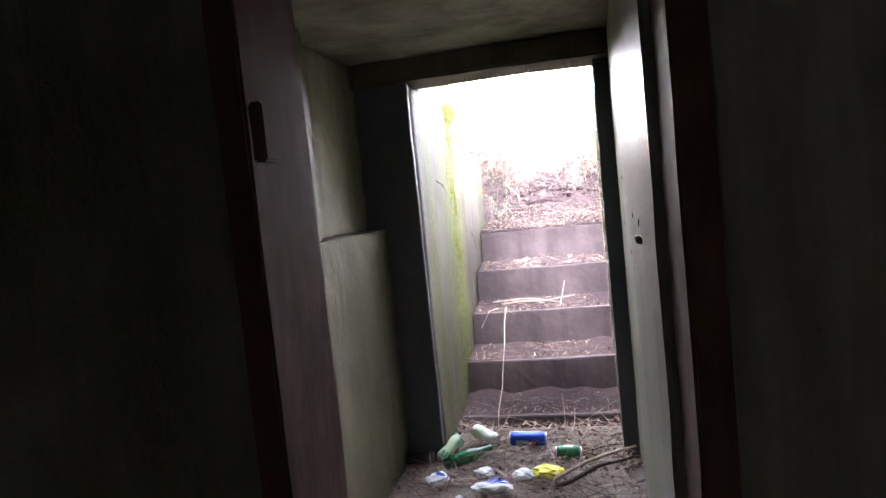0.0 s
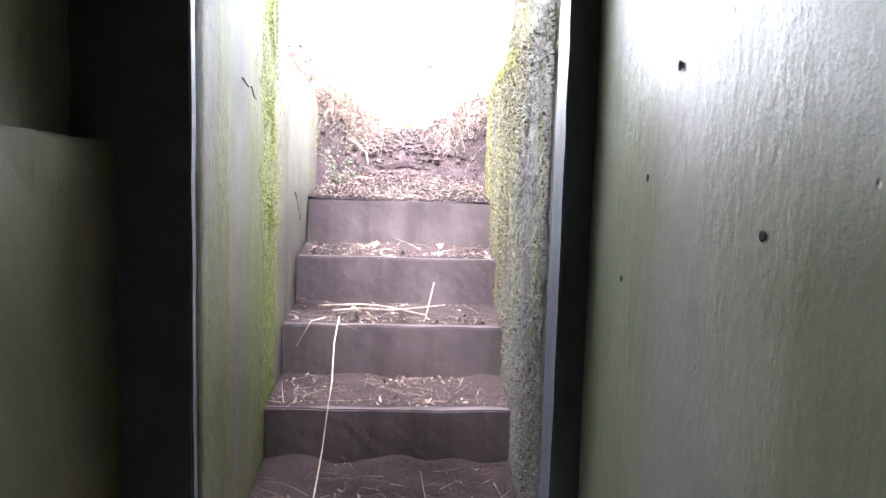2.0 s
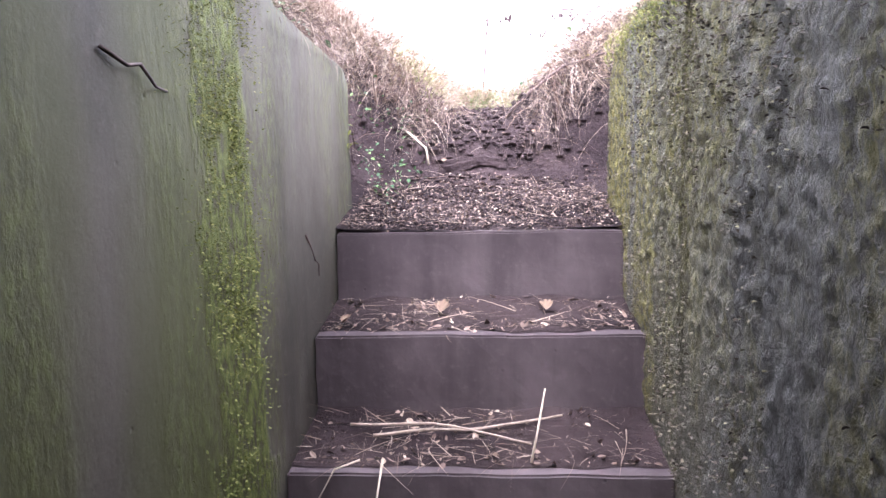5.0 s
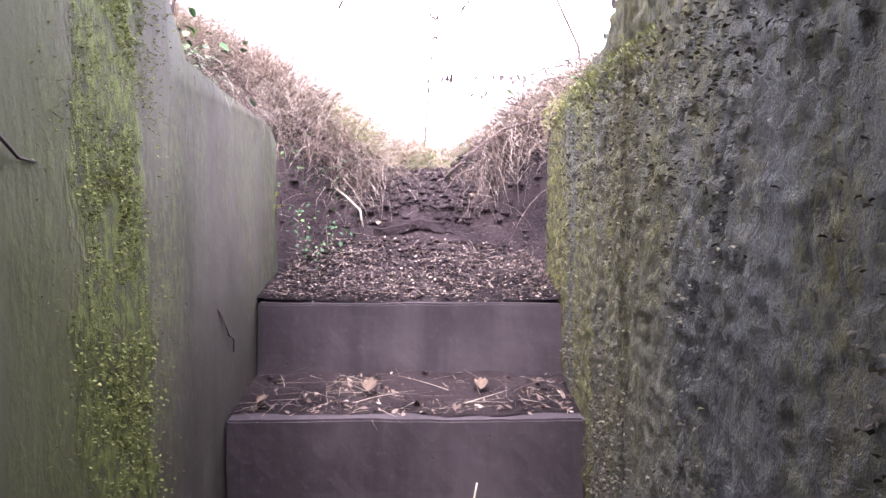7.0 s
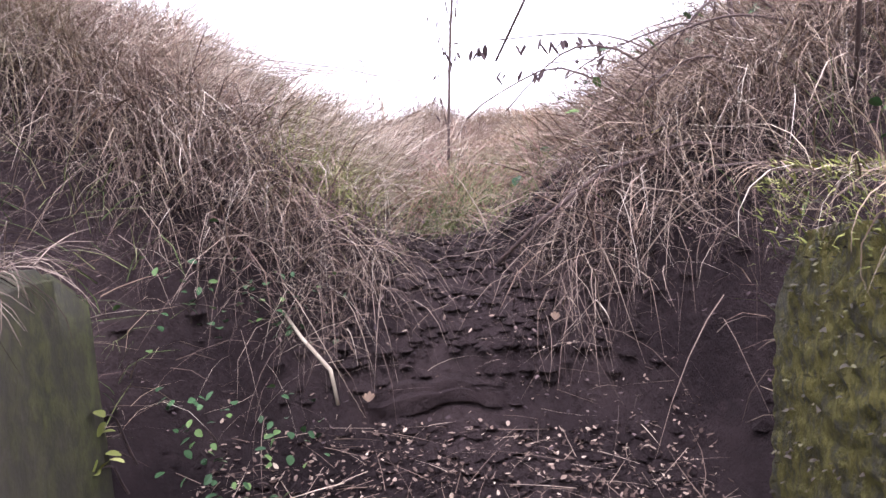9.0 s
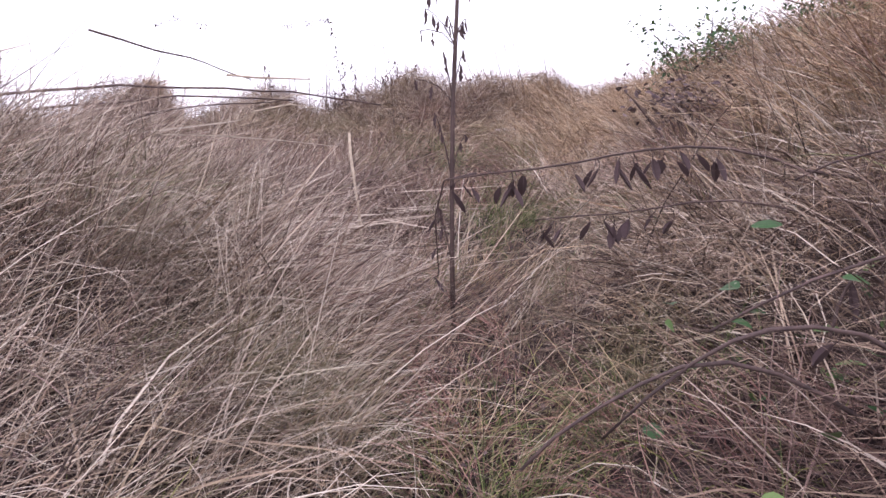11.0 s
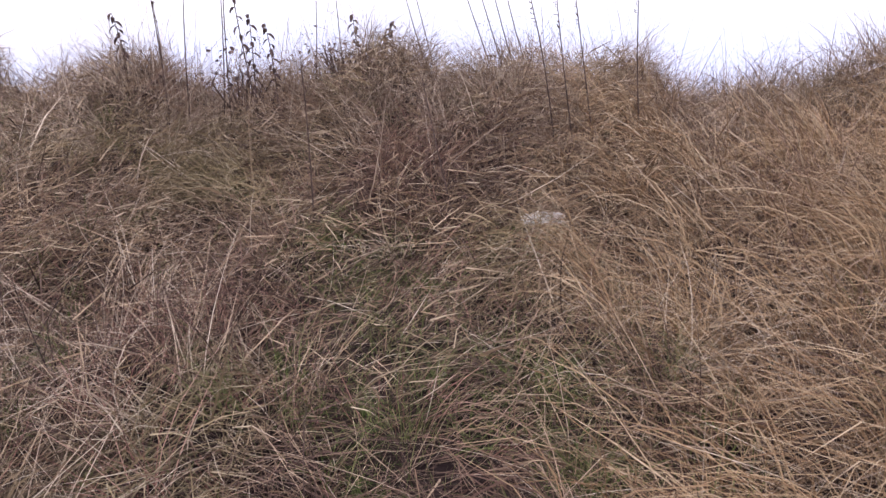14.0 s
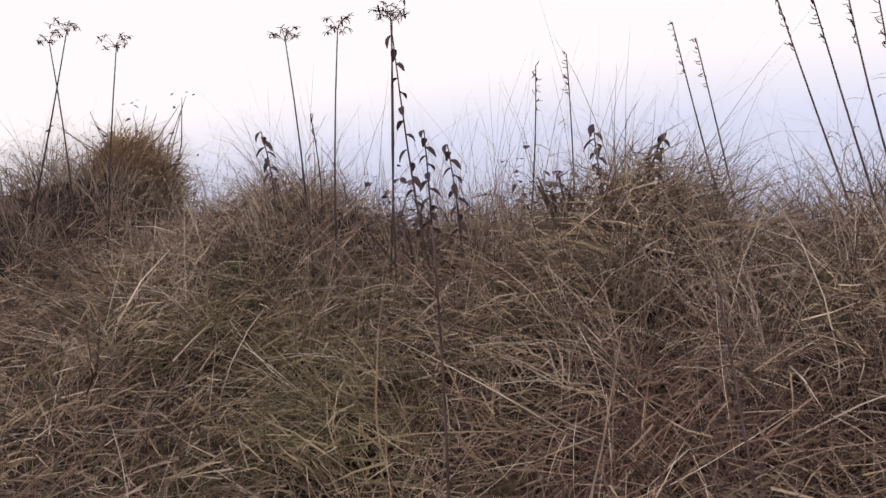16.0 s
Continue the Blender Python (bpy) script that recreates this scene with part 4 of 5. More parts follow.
def on_bank(r):
    x, y = r.uniform(-0.9, 1.7), r.uniform(0.5, 2.0)
    return (x, y, float(ground(x, y)) + r.uniform(0.0, 0.07))


scatter_leaves("leaf_litter", M_DARKLEAF, 3200, on_bank, rngl, (0.004, 0.012), "small dead leaves caught in the straw of the bank")


# ---- litter at the foot of the steps ----
def lathe(profile, sides=24):
    """A turned shape along x from rows of (x, radius)."""
    bm = bmesh.new()
    rings = []
    for x, r in profile:
        rings.append([bm.verts.new((x, r * math.cos(2 * math.pi * k / sides), r * math.sin(2 * math.pi * k / sides))) for k in range(sides)])
    for u, v in zip(rings, rings[1:]):
        for k in range(sides):
            bm.faces.new((u[k], u[(k + 1) % sides], v[(k + 1) % sides], v[k]))
    bm.faces.new(rings[0][::-1])
    bm.faces.new(rings[-1])
    bmesh.ops.recalc_face_normals(bm, faces=bm.faces)
    return bm


def dented(bm, amount, seed):
    for v in bm.verts:
        k = noise.noise(v.co * 22 + Vector((seed, 0, 0)))
        v.co.y *= 1 - amount * max(0, k)
        v.co.z *= 1 - amount * max(0, k)
    return bm


M_ALU = plain("bare_aluminium", ((0.55, 0.55, 0.56), (0.75, 0.75, 0.76)), 0.3, 60, 0.9, 0.1)
M_BLUE = plain("blue_can_print", ((0.012, 0.045, 0.36), (0.02, 0.08, 0.52)), 0.35, 30, 0.2, 0.0)
M_WHITE = plain("white_print", ((0.62, 0.64, 0.68), (0.82, 0.83, 0.85)), 0.4, 20, 0.0, 0.1)
M_ORANGE = plain("orange_print", ((0.72, 0.20, 0.03), (0.85, 0.30, 0.06)), 0.45, 20, 0.0, 0.0)
M_CANGREEN = plain("green_can_print", ((0.02, 0.14, 0.06), (0.05, 0.26, 0.12)), 0.35, 30, 0.2, 0.0)
M_PALEGREEN = plain("pale_green_print", ((0.42, 0.55, 0.36), (0.60, 0.70, 0.50)), 0.4, 30, 0.1, 0.0)
M_RED = plain("red_print", ((0.55, 0.03, 0.03), (0.7, 0.06, 0.05)), 0.4, 30, 0.0, 0.0)
M_YELLOWBAG = plain("yellow_wrapper", ((0.66, 0.58, 0.02), (0.85, 0.78, 0.08)), 0.4, 16, 0.0, 0.2)
M_BLACK = plain("black_plastic", ((0.008, 0.008, 0.01), (0.02, 0.02, 0.024)), 0.35, 30, 0.0, 0.1)
M_DKGLASS = bpy.data.materials.new("green_bottle_glass")
M_DKGLASS.use_nodes = True
gb = M_DKGLASS.node_tree.nodes["Principled BSDF"]
gb.inputs["Base Color"].default_value = (0.05, 0.30, 0.14, 1)
gb.inputs["Roughness"].default_value, gb.inputs["Transmission Weight"].default_value = 0.08, 0.6


def band(x0, x1, r, a0, a1):
    """A printed patch on a can, a shell just proud of it."""
    bm = bmesh.new()
    rows = []
    for i in range(9):
        a = radians(a0 + (a1 - a0) * i / 8)
        rows.append((bm.verts.new((x0, r * math.cos(a), r * math.sin(a))), bm.verts.new((x1, r * math.cos(a), r * math.sin(a)))))
    for u, v in zip(rows, rows[1:]):
        bm.faces.new((u[0], u[1], v[1], v[0]))
    return bm


def can(name, label, body_mat, at, turn, tilt=0.0, length=0.165, dent=0.1, seed=0, patches=()):
    c = thing(name, label, "can", at, "drinks cans at the foot of the steps")
    c.rotation_euler = (0, tilt, turn)
    h, r = length / 2, 0.033
    part("body", dented(lathe([(-h + 0.006, r * 0.9), (-h + 0.016, r), (-h * 0.4, r), (0, r), (h * 0.4, r), (h - 0.018, r), (h - 0.008, r * 0.86)]), dent, seed), body_mat, c, "", True)
    part("rim", lathe([(h - 0.0085, r * 0.84), (h - 0.003, r * 0.87), (h, r * 0.82), (h - 0.004, r * 0.76)]), M_ALU, c, "bare aluminium rim", True)
    part("base", lathe([(-h, r * 0.7), (-h + 0.002, r * 0.78), (-h + 0.0065, r * 0.9)]), M_ALU, c, "bare aluminium base", True)
    for mat, x0, x1, a0, a1, lab in patches:
        part("print", band(x0, x1, r * 1.015, a0, a1), mat, c, lab)
    return c


can("drinks_can", "blue drinks can with white and orange print, lying", M_BLUE, (0.37, -1.445, 0.055), 0.05, 0.03, 0.175, 0.04, 1,
    ((M_WHITE, -0.075, 0.06, 40, 85, "white stripe"), (M_PALEGREEN, -0.055, -0.02, -95 + 270, -15 + 250, "pale picture"), (M_ORANGE, 0.0, 0.035, 185, 215, "orange patch"), (M_WHITE, -0.02, 0.0, 178, 205, "white lettering block")))
can("drinks_can", "crushed green and white can leaning on twigs", M_PALEGREEN, (0.03, -1.60, 0.07), 0.9, -0.5, 0.14, 0.35, 2, ((M_RED, -0.01, 0.02, 180, 250, "red mark"), (M_CANGREEN, -0.06, -0.03, 90, 300, "green band")))
can("drinks_can", "dark green can half buried in twigs", M_CANGREEN, (0.56, -1.575, 0.035), 0.1, 0.06, 0.115, 0.2, 3, ((M_WHITE, -0.02, 0.02, 60, 110, "pale stripe"),))
can("drinks_can", "faded white can among roots", M_WHITE, (0.16, -1.40, 0.06), -0.5, 0.25, 0.14, 0.4, 5, ((M_PALEGREEN, -0.05, 0.0, 90, 260, "faded green print"),))
bottle = thing("bottle", "green glass bottle lying among twigs", "bottle", (0.11, -1.63, 0.045))
bottle.rotation_euler = (0, -0.2, 0.45)
part("body", lathe([(-0.11, 0.024), (-0.105, 0.03), (-0.02, 0.031), (0.03, 0.03), (0.06, 0.018), (0.10, 0.0135), (0.118, 0.0135)]), M_DKGLASS, bottle, "", True)
part("lip", lathe([(0.105, 0.0145), (0.11, 0.0155), (0.121, 0.0150)]), M_DKGLASS, bottle, "", True)
can("drinks_can", "black can lying against the wall", M_BLACK, (-0.11, -1.63, 0.04), 0.05, 0.0, 0.13, 0.1, 7)


def crumpled(name, label, mat, at, size, seed, extra=None):
    """A crumpled sheet of film or paper."""
    bm = bmesh.new()
    bmesh.ops.create_icosphere(bm, subdivisions=3, radius=1)
    for v in bm.verts:
        d = 1 + 0.45 * noise.noise(v.co * 2.1 + Vector((seed, 0, 0))) + 0.25 * abs(noise.noise(v.co * 5.5 + Vector((0, seed, 0))))
        v.co = Vector((v.co.x * size[0] * d, v.co.y * size[1] * d, v.co.z * size[2] * d))
    ob = tagged(part(name, bm, mat), label, "litter", "scraps of litter on the floor")
    ob.location = at
    if extra:
        eb = bmesh.new()
        for i in range(3):
            leaf_into(eb, Vector((size[0] * (0.3 - 0.3 * i), -0.2 * size[1], size[2] * 1.1)), (0.8, 0.5 * i - 0.4, 0.1), (-0.3, 0.9, 0.1), size[0] * 0.8, size[1] * 0.4, 0.3)
        part("print", eb, extra, ob, "printed patch")
    return ob


crumpled("plastic_bag", "crumpled white plastic bag with pale blue print", M_WHITE, (0.27, -1.92, 0.03), (0.075, 0.04, 0.022), 1, M_BLUE)
crumpled("paper_scrap", "crumpled white paper scrap", M_WHITE, (0.21, -1.76, 0.025), (0.04, 0.03, 0.02), 4)
crumpled("wrapper", "crumpled yellow snack wrapper", M_YELLOWBAG, (0.48, -1.78, 0.035), (0.06, 0.04, 0.022), 7)
crumpled("paper_scrap", "white crumpled carton scrap", M_WHITE, (0.385, -1.79, 0.03), (0.045, 0.032, 0.02), 9)
crumpled("wrapper", "blue and white wrapper on dark leaves", M_WHITE, (0.02, -1.83, 0.03), (0.04, 0.05, 0.018), 12, M_BLUE)
crumpled("paper_scrap", "small white scrap in the twigs", M_WHITE, (0.14, -1.98, 0.015), (0.014, 0.012, 0.008), 15)
crumpled("wrapper", "flat orange wrapper on the floor", M_ORANGE, (0.22, -2.42, 0.012), (0.09, 0.035, 0.006), 18)


M_TANWOOD = plain("weathered_stalk", ((0.20, 0.15, 0.12), (0.40, 0.31, 0.25)), 0.8, 50, 0.0, 0.4)


def stick(label, pts, r0, r1, mat, name="stick", group="fallen sticks", category="stick"):
    return tagged(part(name, tube(pts, r0, r1, 7, 0.25, len(label)), mat, None, "", True), label, category, group)


stick("pale dead branch lying on the floor litter", arc((0.50, -1.86, 0.03), (0.85, -1.60, 0.07), 0.01, 9, 0.03, 1), 0.009, 0.006, M_PALESTICK)
stick("brown dead branch lying on the floor litter", arc((0.52, -1.93, 0.03), (0.84, -1.66, 0.05), 0.015, 9, 0.03, 2), 0.010, 0.006, M_STEM)
stick("long dry stem hanging down over the steps", [(0.20, -0.56, 0.535), (0.19, -0.62, 0.45), (0.205, -0.80, 0.36), (0.20, -0.88, 0.28), (0.19, -0.92, 0.16), (0.195, -1.15, 0.10), (0.20, -1.24, 0.03)], 0.0028, 0.002, M_PALESTICK)
stick("white straw leaning on a tread", [(0.515, -0.53, 0.515), (0.53, -0.50, 0.57), (0.55, -0.46, 0.655)], 0.003, 0.002, M_PALESTICK)
stick("dry straw bending over the step edge", [(0.15, -0.555, 0.53), (0.10, -0.58, 0.52), (0.05, -0.60, 0.43)], 0.0025, 0.0015, M_PALESTICK)
stick("bent dead stalk across a tread", arc((0.10, -0.40, 0.545), (0.52, -0.47, 0.53), 0.012, 10, 0.03, 3), 0.0035, 0.0025, M_TANWOOD)
stick("bent dead stalk across a tread", arc((0.16, -0.44, 0.535), (0.60, -0.35, 0.55), -0.008, 10, 0.03, 5), 0.004, 0.0025, M_TANWOOD)


M_TANLEAF = straw("tan_dead_leaf", [(0.0, (0.13, 0.085, 0.06)), (1.0, (0.24, 0.165, 0.12))], patch=0.2)


def fallen_leaf(label, at, turn, size, seed):
    bm = bmesh.new()
    rl = random.Random(seed)
    for i in range(5):
        a = turn + (i - 2) * 0.55
        leaf_into(bm, (0, 0, 0), (math.cos(a), math.sin(a), 0.35 + 0.2 * rl.random()), (-math.sin(a), math.cos(a), 0.2), size * (1 - 0.12 * abs(i - 2)), size * 0.45, 0.5, 0.3)
    ob = tagged(part("fallen_leaf", bm, M_TANLEAF), label, "leaf", "fallen leaves on the tread")
    ob.location = at


fallen_leaf("curled pale brown dead leaf on a tread", (0.30, -0.15, 0.755), 1.3, 0.04, 1)
fallen_leaf("curled brown dead leaf on a tread", (0.58, -0.13, 0.755), 1.6, 0.036, 2)
fallen_leaf("small curled leaf at the edge of a tread", (0.05, -0.22, 0.745), 0.4, 0.03, 3)
fallen_leaf("pale dead leaf caught in the bank", (0.27, 0.57, 1.14), 1.5, 0.02, 4)
fallen_leaf("pale dead leaf on the cut bank", (0.60, 0.66, 1.24), 1.5, 0.018, 5)
stick("white dry stalk drooping from the bank", [(0.10, 0.72, 1.27), (0.15, 0.64, 1.24), (0.205, 0.60, 1.19), (0.215, 0.59, 1.13)], 0.003, 0.0035, M_PALESTICK)


# ---- leafy plants ----
def leafy(name, label, mat, centres, count, size, spread_r, seed, category="plant", group=""):
    rng = random.Random(seed)
    bm = bmesh.new()
    for _ in range(count):
        c = Vector(rng.choice(centres))
        p = c + Vector((rng.gauss(0, spread_r), rng.gauss(0, spread_r * 0.6), rng.gauss(0, spread_r)))
        a = rng.uniform(0, 6.28)
        leaf_into(bm, p, (math.cos(a), math.sin(a), rng.gauss(-0.2, 0.4)), (-math.sin(a), math.cos(a), rng.gauss(0, 0.4)), rng.uniform(*size), rng.uniform(*size) * 0.8, 0.25, -0.2)
    return bm


def ivy(label, centres, count, size, r, seed, mat=M_IVY):
    at = Vector(centres[0])
    p = thing("ivy", label, "ivy", at, "ivy and nettles on the bank")
    part("leaves", leafy("leaves", "", mat, [Vector(c) - at for c in centres], count, size, r, seed), mat, p)
    rng = random.Random(seed)
    for c in centres[:4]:
        d = Vector(c) - at
        part("stem", tube(arc((d.x, d.y + 0.05, d.z - 0.06), d, 0.01, 6, 0.02, seed), 0.002, 0.001, 5), M_STEM, p)


ivy("low green ivy leaves at the edge of the landing", [(0.06, 0.36, 1.05), (0.12, 0.42, 1.08), (0.03, 0.46, 1.16), (0.09, 0.33, 1.02), (0.16, 0.50, 1.13)], 110, (0.009, 0.018), 0.035, 1)
ivy("dark green ivy on the cut bank", [(0.02, 0.66, 1.30), (0.10, 0.68, 1.28), (-0.05, 0.60, 1.32), (0.16, 0.72, 1.25)], 90, (0.009, 0.018), 0.045, 2)
ivy("green nettle leaves on the side of the path", [(1.0, 1.35, 1.62), (1.15, 1.45, 1.72), (0.9, 1.5, 1.58), (1.3, 1.25, 1.78), (0.85, 1.15, 1.5)], 170, (0.02, 0.045), 0.09, 3)
ivy("green leaves on the top of the wing wall", [(-0.15, -0.3, 1.52), (-0.12, -0.1, 1.52), (-0.2, 0.1, 1.56), (-0.3, 0.3, 1.65)], 160, (0.015, 0.035), 0.06, 4)
ivy("yellowed leaf spray hanging on the wall end", [(-0.004, 0.24, 1.20), (0.002, 0.26, 1.23), (-0.002, 0.25, 1.26)], 9, (0.012, 0.02), 0.014, 5, M_MOSS)
ivy("yellow leaf on a bramble stem", [(0.87, 0.96, 1.525), (0.90, 0.95, 1.535)], 6, (0.035, 0.055), 0.018, 6, M_YELLOW)
ivy("moss and green leaves on the pitted wall head", [(0.9, 0.1, 1.53), (0.95, -0.1, 1.55), (0.95, 0.2, 1.5)], 120, (0.008, 0.016), 0.04, 7)


def bramble(label, pts, r0, r1, leaves=0, seed=0, mat=M_STEM, size=(0.03, 0.07), hang=True, start=0.0):
    """An arching stem with withered leaves hanging from it."""
    at = Vector(pts[0])
    b = thing("bramble", label, "bramble", at, "bare bramble stems")
    loc = [Vector(p) - at for p in pts]
    part("stem", tube(loc, r0, r1, 6, 0.2, seed), mat, b, "", True)
    rng = random.Random(seed)
    for _ in range(leaves):
        f = start + (1 - start) * rng.random()
        i = min(int(f * (len(loc) - 1)), len(loc) - 2)
        p = loc[i].lerp(loc[i + 1], rng.random())
        bm = bmesh.new()
        a = rng.uniform(0, 6.28)
        tip = Vector((0.3 * math.cos(a), 0.3 * math.sin(a), -1)) if hang else Vector((math.cos(a), math.sin(a), 0.2))
        drop = p + Vector((rng.gauss(0, 0.006), rng.gauss(0, 0.006), -0.01 - 0.02 * rng.random()))
        leaf_into(bm, drop, tip, (-math.sin(a), math.cos(a), 0), rng.uniform(*size), rng.uniform(*size) * 0.35, 1.2, 0.3)
        stalk = tube([p, (p + drop) / 2 + Vector((0.003, 0, 0)), drop], 0.0008, 0.0006, 4)
        leaf = part("leaf", bm, M_DARKLEAF, b, "withered curled leaf")
        part("stalk", stalk, M_STEM, leaf)
    return b


bramble("bramble arching over the hollow with withered hanging leaves", arc((1.5, 1.9, 1.72), (0.415, 1.76, 1.885), 0.07, 14, 0.03, 1), 0.004, 0.0015, 24, 1, start=0.55, size=(0.025, 0.055))
bramble("thin bramble tip hanging with small dead leaves", [(0.47, 1.78, 1.89), (0.41, 1.82, 1.875), (0.387, 1.85, 1.80), (0.385, 1.86, 1.68)], 0.002, 0.0012, 8, 3, size=(0.015, 0.035))
bramble("thin bramble stem with a few dead leaves", arc((1.45, 1.8, 1.68), (0.57, 1.75, 1.80), 0.04, 12, 0.03, 2), 0.003, 0.0012, 10, 2, start=0.5, size=(0.02, 0.05))
bramble("brown bramble arching beside the cut bank", [(0.50, 0.86, 1.30), (0.60, 0.82, 1.40), (0.72, 0.80, 1.49), (0.88, 0.80, 1.535), (1.0, 0.80, 1.52), (1.15, 0.78, 1.45), (1.3, 0.8, 1.5)], 0.005, 0.004, 0, 4, M_STEM)
bramble("dark upright stem on the bank", [(1.14, 1.03, 1.42), (1.10, 1.02, 1.56), (1.08, 1.05, 1.70), (1.06, 1.06, 1.86), (0.98, 1.10, 2.05), (0.95, 1.12, 2.2)], 0.008, 0.004, 3, 5)
bramble("bare twig forking from the bank", [(1.30, 1.05, 1.52), (1.28, 0.98, 1.72), (1.33, 0.95, 1.95), (1.45, 0.95, 2.15)], 0.006, 0.003, 2, 6)
bramble("bare crooked stem beside the pitted wall", [(0.93, 0.62, 1.25), (0.99, 0.66, 1.38), (1.08, 0.75, 1.50), (1.25, 0.85, 1.62), (1.5, 0.9, 1.74)], 0.008, 0.005, 0, 7, M_PALESTICK)
bramble("bare stem sprawling across the bank", arc((0.72, 1.1, 1.42), (1.5, 1.55, 1.86), 0.08, 9, 0.04, 8), 0.005, 0.003, 0, 8)
bramble("dark bramble arching from the bank, its tip hanging over the steps", [(-0.55, 0.75, 1.62), (-0.45, 0.68, 1.95), (-0.25, 0.60, 2.25), (-0.02, 0.54, 2.38), (0.16, 0.48, 2.30), (0.24, 0.44, 2.08), (0.22, 0.43, 1.96), (0.16, 0.42, 1.83)], 0.007, 0.0045, 3, 9)
bramble("forked bramble hanging over the landing", [(1.15, 0.72, 1.55), (1.10, 0.62, 1.95), (0.95, 0.52, 2.28), (0.76, 0.44, 2.38), (0.62, 0.38, 2.22), (0.575, 0.37, 2.0), (0.57, 0.37, 1.83), (0.555, 0.37, 1.76), (0.50, 0.38, 1.66)], 0.0045, 0.0018, 4, 19)
bramble("long dark bramble stem lying over the bank", arc((-1.25, 3.0, 2.10), (0.16, 3.55, 1.95), 0.06, 12, 0.03, 10), 0.006, 0.003, 0, 10)
bramble("long dark bramble stem lying over the bank", arc((-1.2, 2.95, 2.04), (-0.2, 3.45, 2.0), 0.03, 10, 0.03, 11), 0.005, 0.003, 0, 11)
bramble("dark bramble stem crossing the tangle", arc((-1.1, 2.8, 1.9), (-0.25, 3.45, 2.0), 0.04, 10, 0.03, 12), 0.005, 0.002, 0, 12)
bramble("thin dark stem slanting over the bank", arc((-1.2, 3.9, 2.38), (-0.55, 4.2, 2.1), 0.01, 10, 0.03, 13), 0.006, 0.003, 0, 13)
bramble("pale broken stalk lying on the bank", arc((-0.60, 3.94, 2.13), (-0.22, 4.06, 2.08), 0.0, 8, 0.015, 14), 0.006, 0.004, 0, 14, M_PALESTICK)
bramble("pale upright broken stalk in the tangle", [(0.10, 2.92, 1.42), (0.095, 2.95, 1.62), (0.08, 3.0, 1.80), (0.08, 3.03, 1.88)], 0.006, 0.005, 0, 15, M_PALESTICK)
bramble("pale forked branch lying on dry grass", [(-0.60, 4.5, 1.96), (-0.42, 4.6, 2.0), (-0.33, 4.68, 1.99), (-0.26, 4.76, 1.97)], 0.005, 0.003, 0, 16, M_PALESTICK)
bramble("pale branch lying on dry grass", [(-0.62, 4.4, 1.93), (-0.44, 4.54, 1.95), (-0.28, 4.60, 1.91)], 0.005, 0.003, 0, 17, M_PALESTICK)

rngb = random.Random(71)
for k in range(12):
    fx, fy = rngb.uniform(0.85, 1.7), rngb.uniform(0.8, 1.7)
    fz = float(ground(fx, fy))
    reach, turn = rngb.uniform(0.25, 0.6), rngb.uniform(2.2, 4.4)
    end = (fx + reach * math.cos(turn), fy + 0.4 * reach * math.sin(turn))
    bramble("bare thin bramble stem sprawling on the bank", arc((fx, fy, fz - 0.02), (*end, max(float(ground(*end)), fz - 0.1) + rngb.uniform(0.02, 0.12)), rngb.uniform(0.05, 0.16), 9, 0.05, 40 + k), 0.0035, 0.0018, rngb.choice((0, 0, 2)), 40 + k)

# the withered plant that stands beside the path
WEED = Vector((0.40, 2.20, 1.36))
weed = thing("withered_plant", "dead dark plant with limp curled leaves beside the path", "plant", WEED)
stem_pts = [Vector(p) - WEED for p in ((0.40, 2.20, 1.33), (0.415, 2.20, 1.6), (0.43, 2.205, 1.82), (0.445, 2.21, 2.0), (0.46, 2.22, 2.13), (0.475, 2.235, 2.26), (0.49, 2.25, 2.36), (0.51, 2.27, 2.5))]
part("stem", tube(stem_pts, 0.0068, 0.0035, 8, 0.3, 3), M_STEM, weed, "", True)


def limp_leaf(bm, at, length, width, rng):
    """A shrivelled leaf hanging from its stalk, its blade folded and crumpled."""
    a = rng.uniform(0, 6.28)
    side, deep = Vector((math.cos(a), math.sin(a), 0)), Vector((-math.sin(a), math.cos(a), 0))
    rows = []
    sway = rng.uniform(-0.25, 0.25)
    for i in range(9):
        f = i / 8
        w = width * 0.5 * math.sin(math.pi * (0.06 + 0.9 * f)) * rng.uniform(0.65, 1.25)
        c = Vector(at) + side * (sway * length * f * f + rng.gauss(0, 0.05 * width)) - Vector((0, 0, length * f))
        fold = rng.uniform(0.5, 1.3)
        rows.append([bm.verts.new(c + side * w * k + deep * (abs(k) * w * fold + rng.gauss(0, 0.10 * width))) for k in (-1, -0.5, 0, 0.5, 1)])
    for r, q in zip(rows, rows[1:]):
        for k in range(4):
            bm.faces.new((r[k], r[k + 1], q[k + 1], q[k]))


